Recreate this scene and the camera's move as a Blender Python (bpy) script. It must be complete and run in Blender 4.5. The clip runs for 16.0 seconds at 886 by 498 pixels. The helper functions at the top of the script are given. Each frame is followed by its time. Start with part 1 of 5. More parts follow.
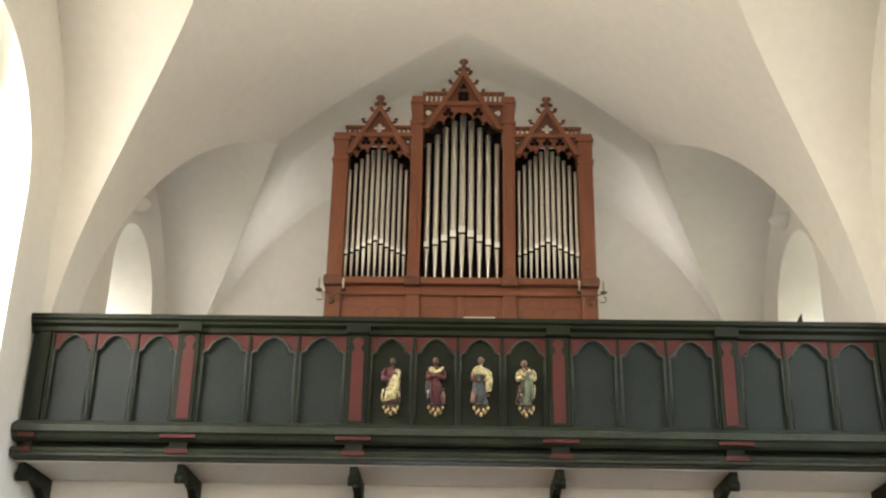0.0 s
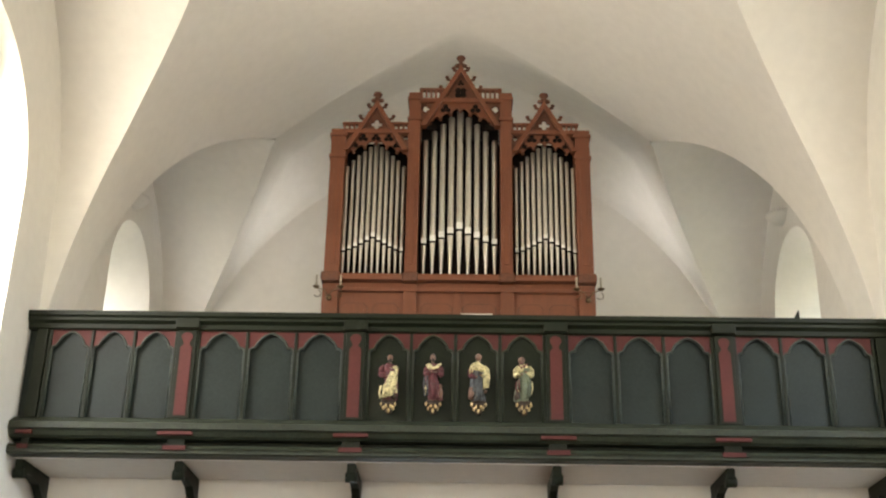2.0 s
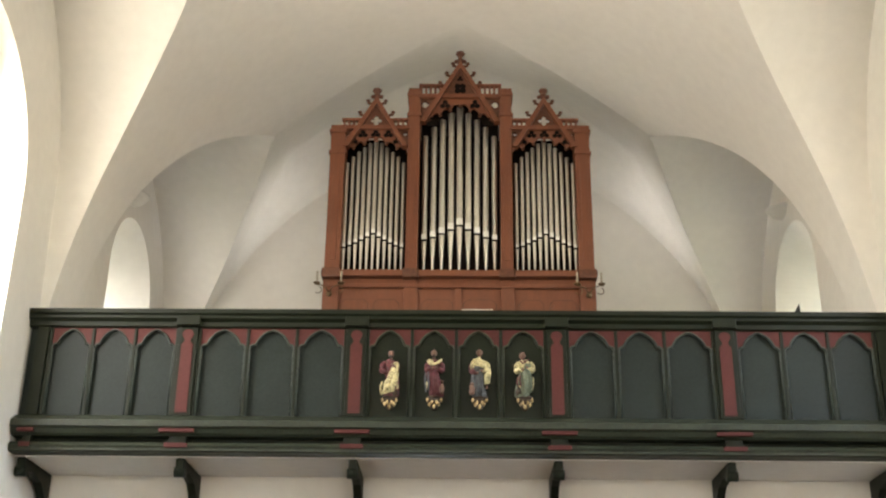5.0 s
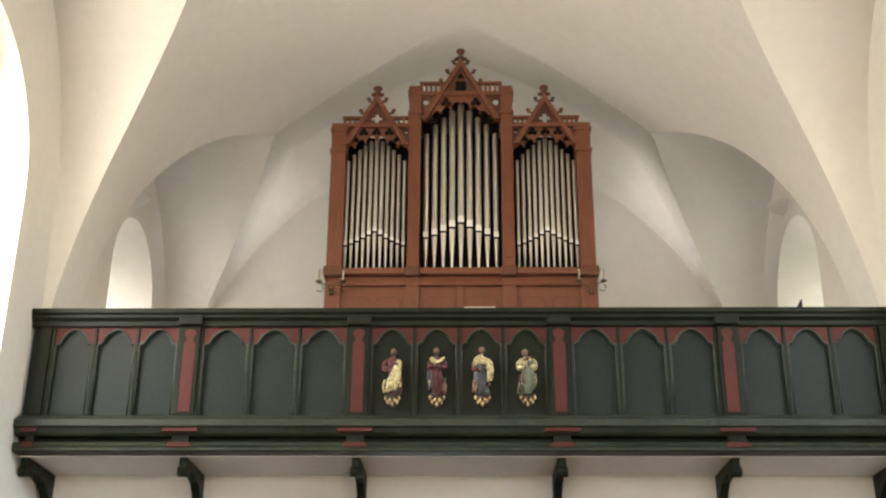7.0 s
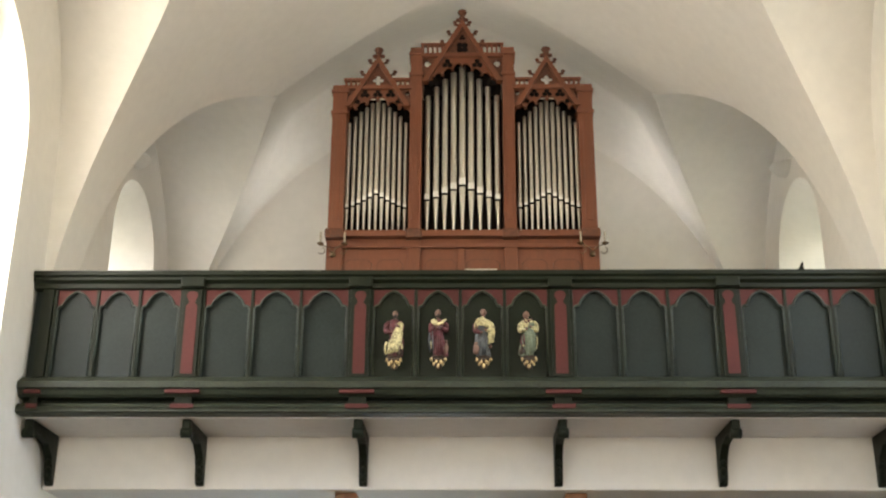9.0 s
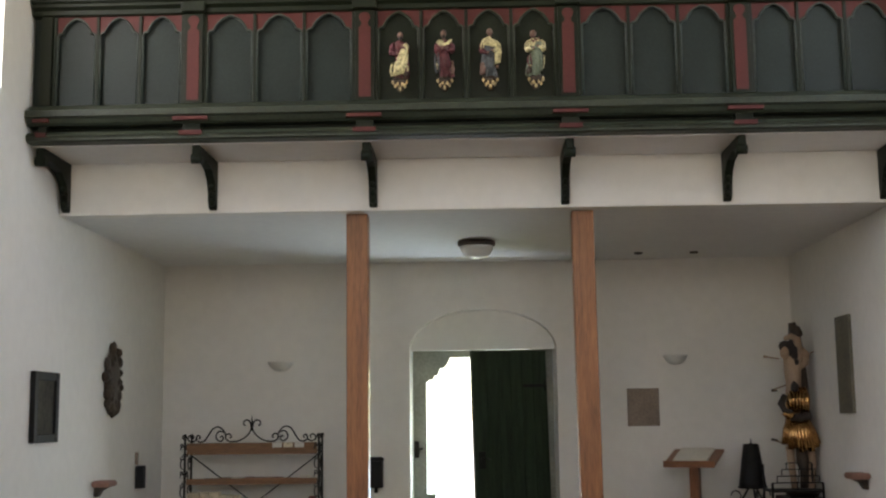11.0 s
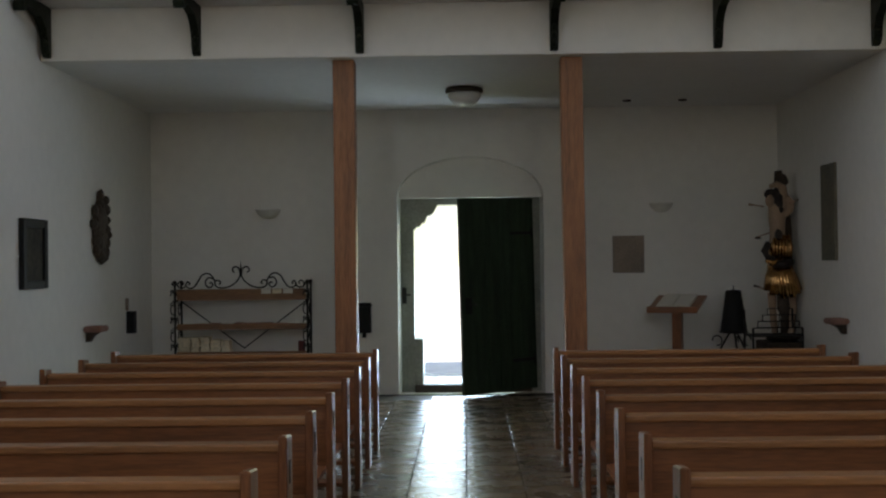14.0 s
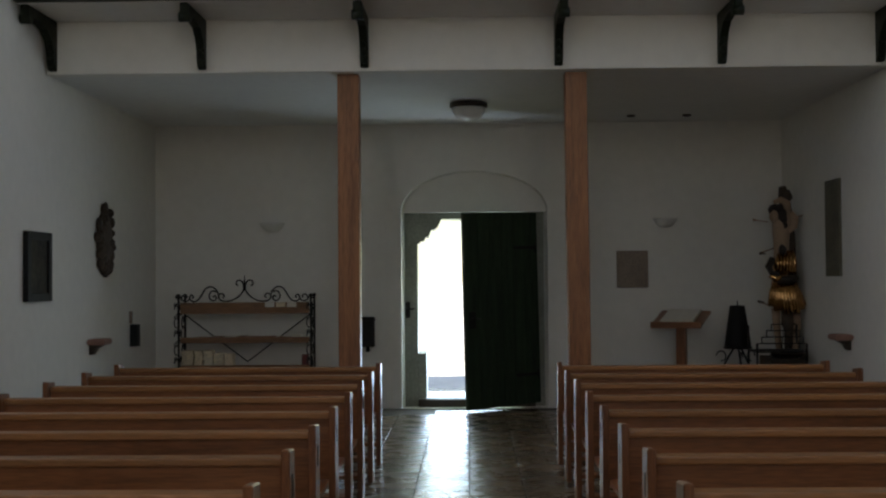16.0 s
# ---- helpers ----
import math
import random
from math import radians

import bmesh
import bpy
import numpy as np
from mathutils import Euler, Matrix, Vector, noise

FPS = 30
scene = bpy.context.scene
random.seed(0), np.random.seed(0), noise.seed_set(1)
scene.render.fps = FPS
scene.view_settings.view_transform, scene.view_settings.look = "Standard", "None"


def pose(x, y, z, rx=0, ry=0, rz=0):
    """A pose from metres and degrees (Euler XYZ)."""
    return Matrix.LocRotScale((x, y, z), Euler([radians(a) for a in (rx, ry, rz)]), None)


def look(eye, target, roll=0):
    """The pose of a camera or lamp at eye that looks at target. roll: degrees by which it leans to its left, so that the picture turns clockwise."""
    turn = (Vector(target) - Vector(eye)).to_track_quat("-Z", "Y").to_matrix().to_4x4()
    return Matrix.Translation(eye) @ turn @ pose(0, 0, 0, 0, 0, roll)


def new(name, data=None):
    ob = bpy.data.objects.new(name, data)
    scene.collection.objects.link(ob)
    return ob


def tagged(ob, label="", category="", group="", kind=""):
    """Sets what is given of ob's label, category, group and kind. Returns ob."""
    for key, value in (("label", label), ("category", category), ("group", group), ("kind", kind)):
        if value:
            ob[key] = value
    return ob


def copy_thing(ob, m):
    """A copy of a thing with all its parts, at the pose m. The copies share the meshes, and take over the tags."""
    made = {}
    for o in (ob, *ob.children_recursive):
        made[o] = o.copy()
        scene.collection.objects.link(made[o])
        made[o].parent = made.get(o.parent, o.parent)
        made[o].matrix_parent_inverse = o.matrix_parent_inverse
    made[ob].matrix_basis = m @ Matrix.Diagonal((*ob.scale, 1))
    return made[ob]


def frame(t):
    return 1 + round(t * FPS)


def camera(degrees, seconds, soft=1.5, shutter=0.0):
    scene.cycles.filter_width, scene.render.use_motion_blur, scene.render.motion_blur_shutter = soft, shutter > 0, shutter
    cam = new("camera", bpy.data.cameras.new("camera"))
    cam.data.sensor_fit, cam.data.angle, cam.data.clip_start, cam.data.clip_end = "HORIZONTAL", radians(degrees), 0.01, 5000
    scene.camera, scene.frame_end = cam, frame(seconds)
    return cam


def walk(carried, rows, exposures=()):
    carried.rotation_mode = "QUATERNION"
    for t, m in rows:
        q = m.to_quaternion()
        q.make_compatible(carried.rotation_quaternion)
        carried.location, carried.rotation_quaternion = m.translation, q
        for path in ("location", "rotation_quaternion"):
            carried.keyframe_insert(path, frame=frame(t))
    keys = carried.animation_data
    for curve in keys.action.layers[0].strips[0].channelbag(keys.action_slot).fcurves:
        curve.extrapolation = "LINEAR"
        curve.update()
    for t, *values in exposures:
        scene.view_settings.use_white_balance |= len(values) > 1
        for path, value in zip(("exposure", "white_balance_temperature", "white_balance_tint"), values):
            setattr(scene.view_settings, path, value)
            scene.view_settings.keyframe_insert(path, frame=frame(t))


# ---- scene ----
cam = camera(40.94, 16.0, soft=2.2)
EYE = (0.0, 0.0, 1.6)
# seconds, yaw, pitch, roll of the standing camera
TURNS = [
    (0.0, 0.79, 23.70, -1.00),
    (0.5, 0.76, 23.71, -1.03),
    (1.0, 0.80, 23.54, -0.97),
    (1.5, 0.82, 23.49, -0.94),
    (2.0, 0.69, 23.54, -0.91),
    (2.5, 0.74, 23.54, -0.86),
    (3.0, 0.87, 23.41, -1.07),
    (3.5, 0.98, 23.38, -0.99),
    (4.0, 0.79, 23.48, -0.94),
    (6.5, 1.09, 23.07, -0.32),
    (7.0, 1.07, 23.22, -0.28),
    (7.5, 0.97, 23.34, -0.34),
    (8.0, 0.88, 23.32, -0.60),
    (8.2, 1.02, 23.33, -0.54),
    (8.6, 1.00, 22.90, -0.40),
    (10.3, 1.78, 12.91, 0.15),
    (10.5, 1.79, 11.64, 0.15),
    (11.0, 1.74, 8.02, 0.68),
    (11.5, 1.27, 4.73, 1.35),
    (12.0, 1.50, 1.79, 0.94),
    (12.5, 1.75, 0.48, 0.58),
    (13.0, 1.32, 0.35, 0.82),
    (13.5, 1.08, 0.51, 0.72),
    (14.0, 1.12, 0.67, 0.66),
    (14.5, 1.41, 1.02, 0.48),
    (15.0, 1.44, 1.34, 0.38),
    (15.5, 1.53, 1.27, 0.57),
    (16.0, 1.30, 1.36, 0.43),
]
walk(cam, [(t, pose(*EYE, 90 + p, r, y)) for t, y, p, r in TURNS],
     exposures=[(0.0, 2.97, 7600, 15), (8.2, 2.97, 7600, 15), (10.3, 2.77, 7450, 16), (11.0, 2.46, 7250, 17), (11.5, 2.06, 7100, 16), (12.0, 1.50, 6850, 13),
                (12.5, 1.09, 6850, 13), (13.0, 0.93, 6850, 13), (13.5, 1.03, 6850, 13), (14.0, 1.20, 6850, 13),
                (14.5, 1.06, 6850, 13), (16.0, 0.98, 6850, 13)])

# ---- world and light ----
world = bpy.data.worlds.new("sky")
scene.world = world
world.use_nodes = True
wn = world.node_tree
sky = wn.nodes.new("ShaderNodeTexSky")
sky.sky_type, sky.sun_disc = "NISHITA", False
sky.sun_elevation, sky.sun_rotation = radians(68), radians(180)
sky.dust_density = 0.3
wn.links.new(sky.outputs[0], wn.nodes["Background"].inputs[0])
wn.nodes["Background"].inputs[1].default_value = 0.15

sun = new("sun", bpy.data.lights.new("sun", "SUN"))
sun.data.energy, sun.data.angle, sun.data.color = 5.0, radians(0.5), (1.0, 0.95, 0.86)
sun.matrix_world = look((0, -10, 24.75), (0, 0, 0))

# ---- plan: x across the nave, y towards the entrance ----
XL, XR, CX = -3.86, 3.80, -0.03        # side walls, middle
Y_END, Y_BACK = 14.5, -4.0             # entrance wall, wall behind the camera
BAYS = (12.25, 8.0, 3.75, -0.5)        # middles of the window bays
HALF = 3.83
WALL_T = 0.75
Y_FASCIA, Y_PARAPET, Z_CEIL, Z_SOFFIT = 10.72, 9.92, 3.48, 3.96
# windows: middle, half width, sill, spring, rise, narrowing towards the glass
WINDOWS = [(12.75, 0.87, 4.9, 6.55, 0.85, 0.35)] + [(c, 1.3, 4.3, 6.1, 1.28, 0.08) for c in BAYS[1:]]


def window_lamp(name, x, y, toward, power, down, tint, wide):
    lamp = new(name, bpy.data.lights.new(name, "AREA"))
    lamp.data.shape, lamp.data.size, lamp.data.size_y = "RECTANGLE", wide, 2.4
    lamp.data.energy, lamp.data.color = power, tint
    lamp.matrix_world = look((x, y, 5.8), (x + toward, y, 5.8 - down))
    return lamp


WARM, COOL = (1.0, 0.97, 0.91), (0.93, 0.97, 1.0)
for (y_bay, hw, *_), power, down, share in zip(WINDOWS[1:], (22, 6.5, 5.5), (0.35, 1.0, 1.0), (0.26, 0.18, 0.18)):
    window_lamp("window_light", XL - WALL_T + 0.12, y_bay, 1, power, down, WARM, 1.5 * hw)
    window_lamp("window_light", XR + WALL_T - 0.12, y_bay, -1, power * share, down, WARM, 1.5 * hw)

# gallery windows: skylight slanting in from the side of the choir
FOLIAGE = (0.86, 1.0, 0.80)
for x, side, power, tint in ((XL - WALL_T + 0.12, 1, 1.5, COOL), (XR + WALL_T - 0.12, -1, 0.45, FOLIAGE)):
    lamp = window_lamp("window_light", x, 12.6, side, power, 0.0, tint, 0.9)
    lamp.data.size_y, lamp.data.spread = 1.6, radians(110)
    lamp.matrix_world = look((x, 12.6, 5.9), (x + side * 0.7, 13.6, 5.95))

# narrow beams added for the streaks on the vault's roll over the entrance wall
for x, side, power in ((XL - WALL_T + 0.12, 1, 0.5), (XR + WALL_T - 0.12, -1, 0.4)):
    lamp = window_lamp("window_glare", x, 12.6, side, power, 0.0, (0.88, 0.94, 1.0), 0.6)
    lamp.data.size_y, lamp.data.spread = 0.8, radians(19)
    lamp.matrix_world = look((x, 12.6, 6.0), (side * 2.45, 14.05, 8.15))

# unseen choir windows behind the camera, added to light the gallery front
for x in (-1.6, 1.6):
    lamp = new("choir_window_light", bpy.data.lights.new("choir_window_light", "AREA"))
    lamp.data.shape, lamp.data.size, lamp.data.size_y, lamp.data.energy, lamp.data.color = "RECTANGLE", 1.1, 2.8, 14.0, (1.0, 0.97, 0.91)
    lamp.matrix_world = look((x, Y_BACK - 0.35, 4.2), (x, 8, 0.0))

# daylight standing in the open doorway
for z, tall, power, tint in ((0.52, 0.85, 27, (0.55, 0.76, 1.0)), (1.93, 1.95, 9.0, (0.80, 1.0, 0.44))):
    day = new("doorway_light", bpy.data.lights.new("doorway_light", "AREA"))
    day.data.shape, day.data.size, day.data.size_y, day.data.energy, day.data.color = "RECTANGLE", 1.5, tall, power, tint
    day.matrix_world = look((0.1, Y_END + 1.05, z), (0.1, Y_END - 3.0, z - 0.9))


# ---- mesh helpers ----
def link(name, bm, materials, parent=None, label="", smooth=False):
    me = bpy.data.meshes.new(name)
    bmesh.ops.recalc_face_normals(bm, faces=bm.faces)
    if smooth:
        for f in bm.faces:
            f.smooth = True
    bm.to_mesh(me)
    bm.free()
    for m in materials if isinstance(materials, (list, tuple)) else [materials]:
        me.materials.append(m)
    ob = new(name, me)
    if parent is not None:
        ob.parent = parent
    if label:
        tagged(ob, label)
    return ob


def part(name, bm, material, parent, label="", smooth=False):
    return link(name, bm, material, parent, label, smooth)


def thing(name, label, category, group="", kind="", at=(0, 0, 0), rz=0):
    ob = new(name)
    ob.matrix_basis = pose(*at, 0, 0, rz)
    ob.empty_display_size = 0.1
    return tagged(ob, label, category, group, kind)


def box(bm, x0, x1, y0, y1, z0, z1, bevel=0.0, mi=0):
    vs = [bm.verts.new(p) for p in ((x0, y0, z0), (x1, y0, z0), (x1, y1, z0), (x0, y1, z0),
                                    (x0, y0, z1), (x1, y0, z1), (x1, y1, z1), (x0, y1, z1))]
    fs = [bm.faces.new([vs[i] for i in q]) for q in
          ((0, 3, 2, 1), (4, 5, 6, 7), (0, 1, 5, 4), (1, 2, 6, 5), (2, 3, 7, 6), (3, 0, 4, 7))]
    for f in fs:
        f.material_index = mi
    if bevel > 0:
        es = list({e for f in fs for e in f.edges})
        bmesh.ops.bevel(bm, geom=es, offset=bevel, segments=2, affect="EDGES", profile=0.6)
    return vs


def boxed(*a, **k):
    bm = bmesh.new()
    box(bm, *a, **k)
    return bm


def prism(bm, pts, y0, y1, axis="y", mi=0):
    """A polygon in (x, z) pushed along y, or in (y, z) pushed along x."""
    def at(p, w):
        return (p[0], w, p[1]) if axis == "y" else (w, p[0], p[1]) if axis == "x" else (p[0], p[1], w)
    a = [bm.verts.new(at(p, y0)) for p in pts]
    b = [bm.verts.new(at(p, y1)) for p in pts]
    fs = [bm.faces.new(a), bm.faces.new(list(reversed(b)))]
    n = len(pts)
    fs += [bm.faces.new((a[i], b[i], b[(i + 1) % n], a[(i + 1) % n])) for i in range(n)]
    for f in fs:
        f.material_index = mi
    return fs


def prismed(*a, **k):
    bm = bmesh.new()
    prism(bm, *a, **k)
    return bm


def tube(bm, pts, r, sides=6, closed=False, mi=0):
    """A round bar along points; r a number or one for each point."""
    pts = [Vector(p) for p in pts]
    n = len(pts)
    rr = r if isinstance(r, (list, tuple)) else [r] * n
    rings = []
    for i, p in enumerate(pts):
        a = pts[i - 1] if (i or closed) else p
        b = pts[(i + 1) % n] if (i < n - 1 or closed) else p
        d = (b - a).normalized()
        u = d.cross(Vector((0.31, 0.87, 0.38))).normalized()
        v = d.cross(u)
        rings.append([bm.verts.new(p + rr[i] * (math.cos(t) * u + math.sin(t) * v))
                      for t in (2 * math.pi * k / sides for k in range(sides))])
    for i in range(n if closed else n - 1):
        A, B = rings[i], rings[(i + 1) % n]
        for k in range(sides):
            f = bm.faces.new((A[k], A[(k + 1) % sides], B[(k + 1) % sides], B[k]))
            f.material_index, f.smooth = mi, True
    if not closed:
        for ring in (rings[0], rings[-1]):
            bm.faces.new(ring).material_index = mi


def lathe(bm, profile, cx=0, cy=0, sides=16, mi=0, a0=0.0, a1=2 * math.pi):
    """Turns (radius, z) about an upright axis."""
    full = a1 - a0 > 6.28
    cols = sides if full else sides + 1
    rings = [[bm.verts.new((cx + r * math.cos(a0 + (a1 - a0) * k / sides), cy + r * math.sin(a0 + (a1 - a0) * k / sides), z))
              for k in range(cols)] for r, z in profile]
    for A, B in zip(rings, rings[1:]):
        for k in range(sides):
            q = (A[k], A[(k + 1) % cols], B[(k + 1) % cols], B[k])
            f = bm.faces.new(q)
            f.material_index, f.smooth = mi, True
    for ring in (rings[0], rings[-1]):
        f = bm.faces.new(ring)
        f.material_index = mi


def blob(bm, c, r, mi=0, u=10, v=7, rough=0.0, turn=None):
    """A rounded lump with three radii."""
    m = Matrix.Translation(c) @ (turn if turn is not None else Matrix.Identity(4)) @ Matrix.Diagonal((*r, 1))
    made = bmesh.ops.create_uvsphere(bm, u_segments=u, v_segments=v, radius=1, matrix=m)["verts"]
    for f in {f for w in made for f in w.link_faces}:
        f.material_index, f.smooth = mi, True
    if rough:
        for w in made:
            w.co += Vector(w.co - Vector(c)).normalized() * rough * noise.noise(w.co * 23)


# ---- materials ----
def material(name, color, rough=0.6, metal=0.0, big=1.2, fine=40.0, vary=0.12, bump=0.15, stretch=(1, 1, 1), spot=None, by_object=0.0, coat=0.0, spec=0.5):
    m = bpy.data.materials.new(name)
    m.use_nodes = True
    n, l = m.node_tree.nodes, m.node_tree.links
    b = n["Principled BSDF"]
    tc = n.new("ShaderNodeTexCoord")
    mp = n.new("ShaderNodeMapping")
    mp.inputs["Scale"].default_value = stretch
    l.new(tc.outputs["Object"], mp.inputs[0])
    n1, n2 = n.new("ShaderNodeTexNoise"), n.new("ShaderNodeTexNoise")
    n1.inputs["Scale"].default_value, n1.inputs["Detail"].default_value = big, 5
    n2.inputs["Scale"].default_value, n2.inputs["Detail"].default_value = fine, 6
    l.new(mp.outputs[0], n1.inputs[0])
    l.new(mp.outputs[0], n2.inputs[0])
    mix = n.new("ShaderNodeMath")
    mix.operation = "ADD"
    l.new(n1.outputs[0], mix.inputs[0])
    l.new(n2.outputs[0], mix.inputs[1])
    last = mix.outputs[0]
    if by_object:
        info = n.new("ShaderNodeObjectInfo")
        mul = n.new("ShaderNodeMath")
        mul.operation = "MULTIPLY_ADD"
        mul.inputs[1].default_value = by_object
        l.new(info.outputs["Random"], mul.inputs[0])
        l.new(last, mul.inputs[2])
        last = mul.outputs[0]
    ramp = n.new("ShaderNodeValToRGB")
    lo = [max(0, c * (1 - 2 * vary)) for c in color]
    hi = [min(1, c * (1 + 1.4 * vary)) for c in color]
    if spot:
        lo = spot
    ramp.color_ramp.elements[0].position, ramp.color_ramp.elements[1].position = 0.32, 0.68
    ramp.color_ramp.elements[0].color, ramp.color_ramp.elements[1].color = (*lo, 1), (*hi, 1)
    half = n.new("ShaderNodeMath")
    half.operation = "MULTIPLY"
    half.inputs[1].default_value = 0.5 if not by_object else 1 / (2 + by_object)
    l.new(last, half.inputs[0])
    l.new(half.outputs[0], ramp.inputs[0])
    l.new(ramp.outputs[0], b.inputs["Base Color"])
    b.inputs["Metallic"].default_value = metal
    b.inputs["Specular IOR Level"].default_value = spec
    rr = n.new("ShaderNodeMapRange")
    rr.inputs[3].default_value, rr.inputs[4].default_value = max(0.03, rough - 0.12), min(1, rough + 0.12)
    l.new(n1.outputs[0], rr.inputs[0])
    l.new(rr.outputs[0], b.inputs["Roughness"])
    if coat:
        b.inputs["Coat Weight"].default_value, b.inputs["Coat Roughness"].default_value = coat, 0.18
    if bump:
        bp = n.new("ShaderNodeBump")
        bp.inputs["Strength"].default_value, bp.inputs["Distance"].default_value = bump, 0.01
        l.new(mix.outputs[0], bp.inputs["Height"])
        l.new(bp.outputs[0], b.inputs["Normal"])
    return m


PLASTER = material("lime plaster", (0.80, 0.775, 0.72), 0.9, big=0.7, fine=9, vary=0.025, bump=0.12)
CEILING = material("gallery ceiling plaster", (0.78, 0.77, 0.74), 0.9, big=0.7, fine=12, vary=0.03, bump=0.1)
STONE = material("floor stone", (0.21, 0.155, 0.10), 0.27, big=3.5, fine=30, vary=0.28, bump=0.4, by_object=0.6)
JOINT = material("floor stone bed", (0.075, 0.062, 0.048), 0.8, big=2, fine=30, vary=0.2)
# a lighter, yellower pine tone than PEW, for the rails
PEW_RAIL = material("lighter pine rail", (0.33, 0.145, 0.050), 0.42, big=2.2, fine=14, vary=0.22, bump=0.06, stretch=(0.8, 9, 9), coat=0.12, by_object=0.3)
PEW = material("varnished pine", (0.25, 0.094, 0.032), 0.42, big=2.2, fine=14, vary=0.25, bump=0.06, stretch=(0.8, 9, 9), coat=0.12, by_object=0.35)
PEW_END = material("varnished pine end", (0.23, 0.085, 0.030), 0.40, big=2.2, fine=14, vary=0.25, bump=0.06, stretch=(9, 9, 0.9), coat=0.18, by_object=0.35)
POST = material("larch post", (0.29, 0.118, 0.047), 0.5, big=2.5, fine=16, vary=0.25, bump=0.1, stretch=(8, 8, 0.6))
ORGAN = material("oiled oak case", (0.165, 0.050, 0.021), 0.5, big=2.5, fine=16, vary=0.11, bump=0.12, stretch=(7, 7, 0.9))
# shade inside the case, put into a near black colour
ORGAN_SHADE = material("near black for shade in the case", (0.008, 0.005, 0.004), 0.9, spec=0.1)
# darker copy of ORGAN: shadow in the carving put into its colour
ORGAN_CARVED = material("carved oak darkened for shadow", (0.115, 0.036, 0.015), 0.55, big=5, fine=30, vary=0.25, bump=0.15)
TIN = material("tin pipe metal", (0.72, 0.69, 0.62), 0.34, metal=0.9, big=3, fine=20, vary=0.06, bump=0.02, stretch=(6, 6, 0.6))
TIN_LIP = material("polished tin lip", (0.85, 0.84, 0.80), 0.5, metal=0.3, vary=0.03, bump=0.0)
GREEN = material("dark green paint", (0.0086, 0.0128, 0.0058), 0.5, big=4, fine=45, vary=0.2, bump=0.1, spec=0.22)
SLATE = material("slate blue painted panel", (0.0152, 0.0232, 0.0202), 0.5, big=2, fine=50, vary=0.18, bump=0.08, spec=0.22)
# lighter than GREEN: light caught by the mouldings put into its colour
MOULD = material("green moulding lightened for caught light", (0.0310, 0.0390, 0.0250), 0.5, big=4, fine=45, vary=0.25, bump=0.1, spec=0.3)
EDGE = material("worn green moulding", (0.040, 0.052, 0.045), 0.5, big=4, fine=45, vary=0.35, bump=0.1, spec=0.3)
RED = material("oxide red paint", (0.088, 0.023, 0.020), 0.6, big=4, fine=40, vary=0.09, bump=0.1, spec=0.22)
IRON = material("wrought iron", (0.018, 0.017, 0.016), 0.5, metal=0.6, vary=0.2, bump=0.2)
DOORGREEN = material("dark green door boards", (0.028, 0.046, 0.027), 0.5, big=2, fine=30, vary=0.3, bump=0.15, stretch=(8, 8, 0.8), spec=0.22)
GOLD = material("gilding", (0.56, 0.31, 0.12), 0.22, metal=1.0, big=8, fine=40, vary=0.35, bump=0.25)
PALEGILT = material("pale worn gilding", (0.56, 0.41, 0.20), 0.45, metal=0.35, big=30, fine=60, vary=0.3, bump=0.4, spot=(0.07, 0.05, 0.025))
FLESH = material("painted flesh tone", (0.36, 0.245, 0.165), 0.6, vary=0.12)
DARKWOOD = material("dark carved wood", (0.05, 0.032, 0.02), 0.6, big=6, fine=30, vary=0.3, bump=0.3)
OLDGILT = material("tarnished gilt carving", (0.06, 0.042, 0.028), 0.55, metal=0.3, big=10, fine=40, vary=0.3, bump=0.35)
CREAMCLOTH = material("cream and gilt robe", (0.66, 0.50, 0.27), 0.5, big=26, fine=70, vary=0.55, bump=0.2)
REDCLOTH = material("crimson robe", (0.115, 0.026, 0.032), 0.6, big=26, fine=70, vary=0.4, bump=0.2)
BLUECLOTH = material("grey blue robe", (0.075, 0.085, 0.09), 0.6, big=26, fine=70, vary=0.4, bump=0.2)
GREENCLOTH = material("grey green robe", (0.13, 0.16, 0.11), 0.6, big=14, fine=50, vary=0.25, bump=0.2)
FACE = material("weathered painted face", (0.17, 0.095, 0.07), 0.6, big=30, fine=70, vary=0.2)
SHELF = material("brown shelf boards", (0.24, 0.12, 0.055), 0.55, big=2.5, fine=16, vary=0.25, bump=0.1, stretch=(0.8, 8, 8))
HAIR = material("brown painted hair", (0.022, 0.014, 0.011), 0.6, vary=0.2)
PAPER = material("paper", (0.72, 0.68, 0.60), 0.8, vary=0.06, bump=0.05)
BOOKS = material("cream booklets", (0.72, 0.62, 0.44), 0.7, vary=0.2, big=6)
PLAQUE = material("brown stone plaque", (0.27, 0.21, 0.165), 0.7, big=4, fine=40, vary=0.16, bump=0.2)
PANEL = material("olive stone panel", (0.15, 0.135, 0.095), 0.7, big=4, fine=40, vary=0.25, bump=0.3)
TERRACOTTA = material("reddish stone", (0.30, 0.16, 0.12), 0.7, big=5, fine=40, vary=0.15, bump=0.15)
OPAL = material("opal glass", (0.80, 0.80, 0.78), 0.15, vary=0.02, bump=0.0)
GYPSUM = material("white gypsum lamp", (0.70, 0.68, 0.63), 0.75, vary=0.03, bump=0.05)
PICTURE = material("dark old painting", (0.04, 0.034, 0.024), 0.75, big=5, fine=18, vary=0.6, bump=0.05, spec=0.22)
BLACK = material("black lacquer", (0.010, 0.010, 0.010), 0.6, vary=0.2, bump=0.05, spec=0.22)
REDBOX = material("red enamel", (0.13, 0.016, 0.013), 0.4, vary=0.1)
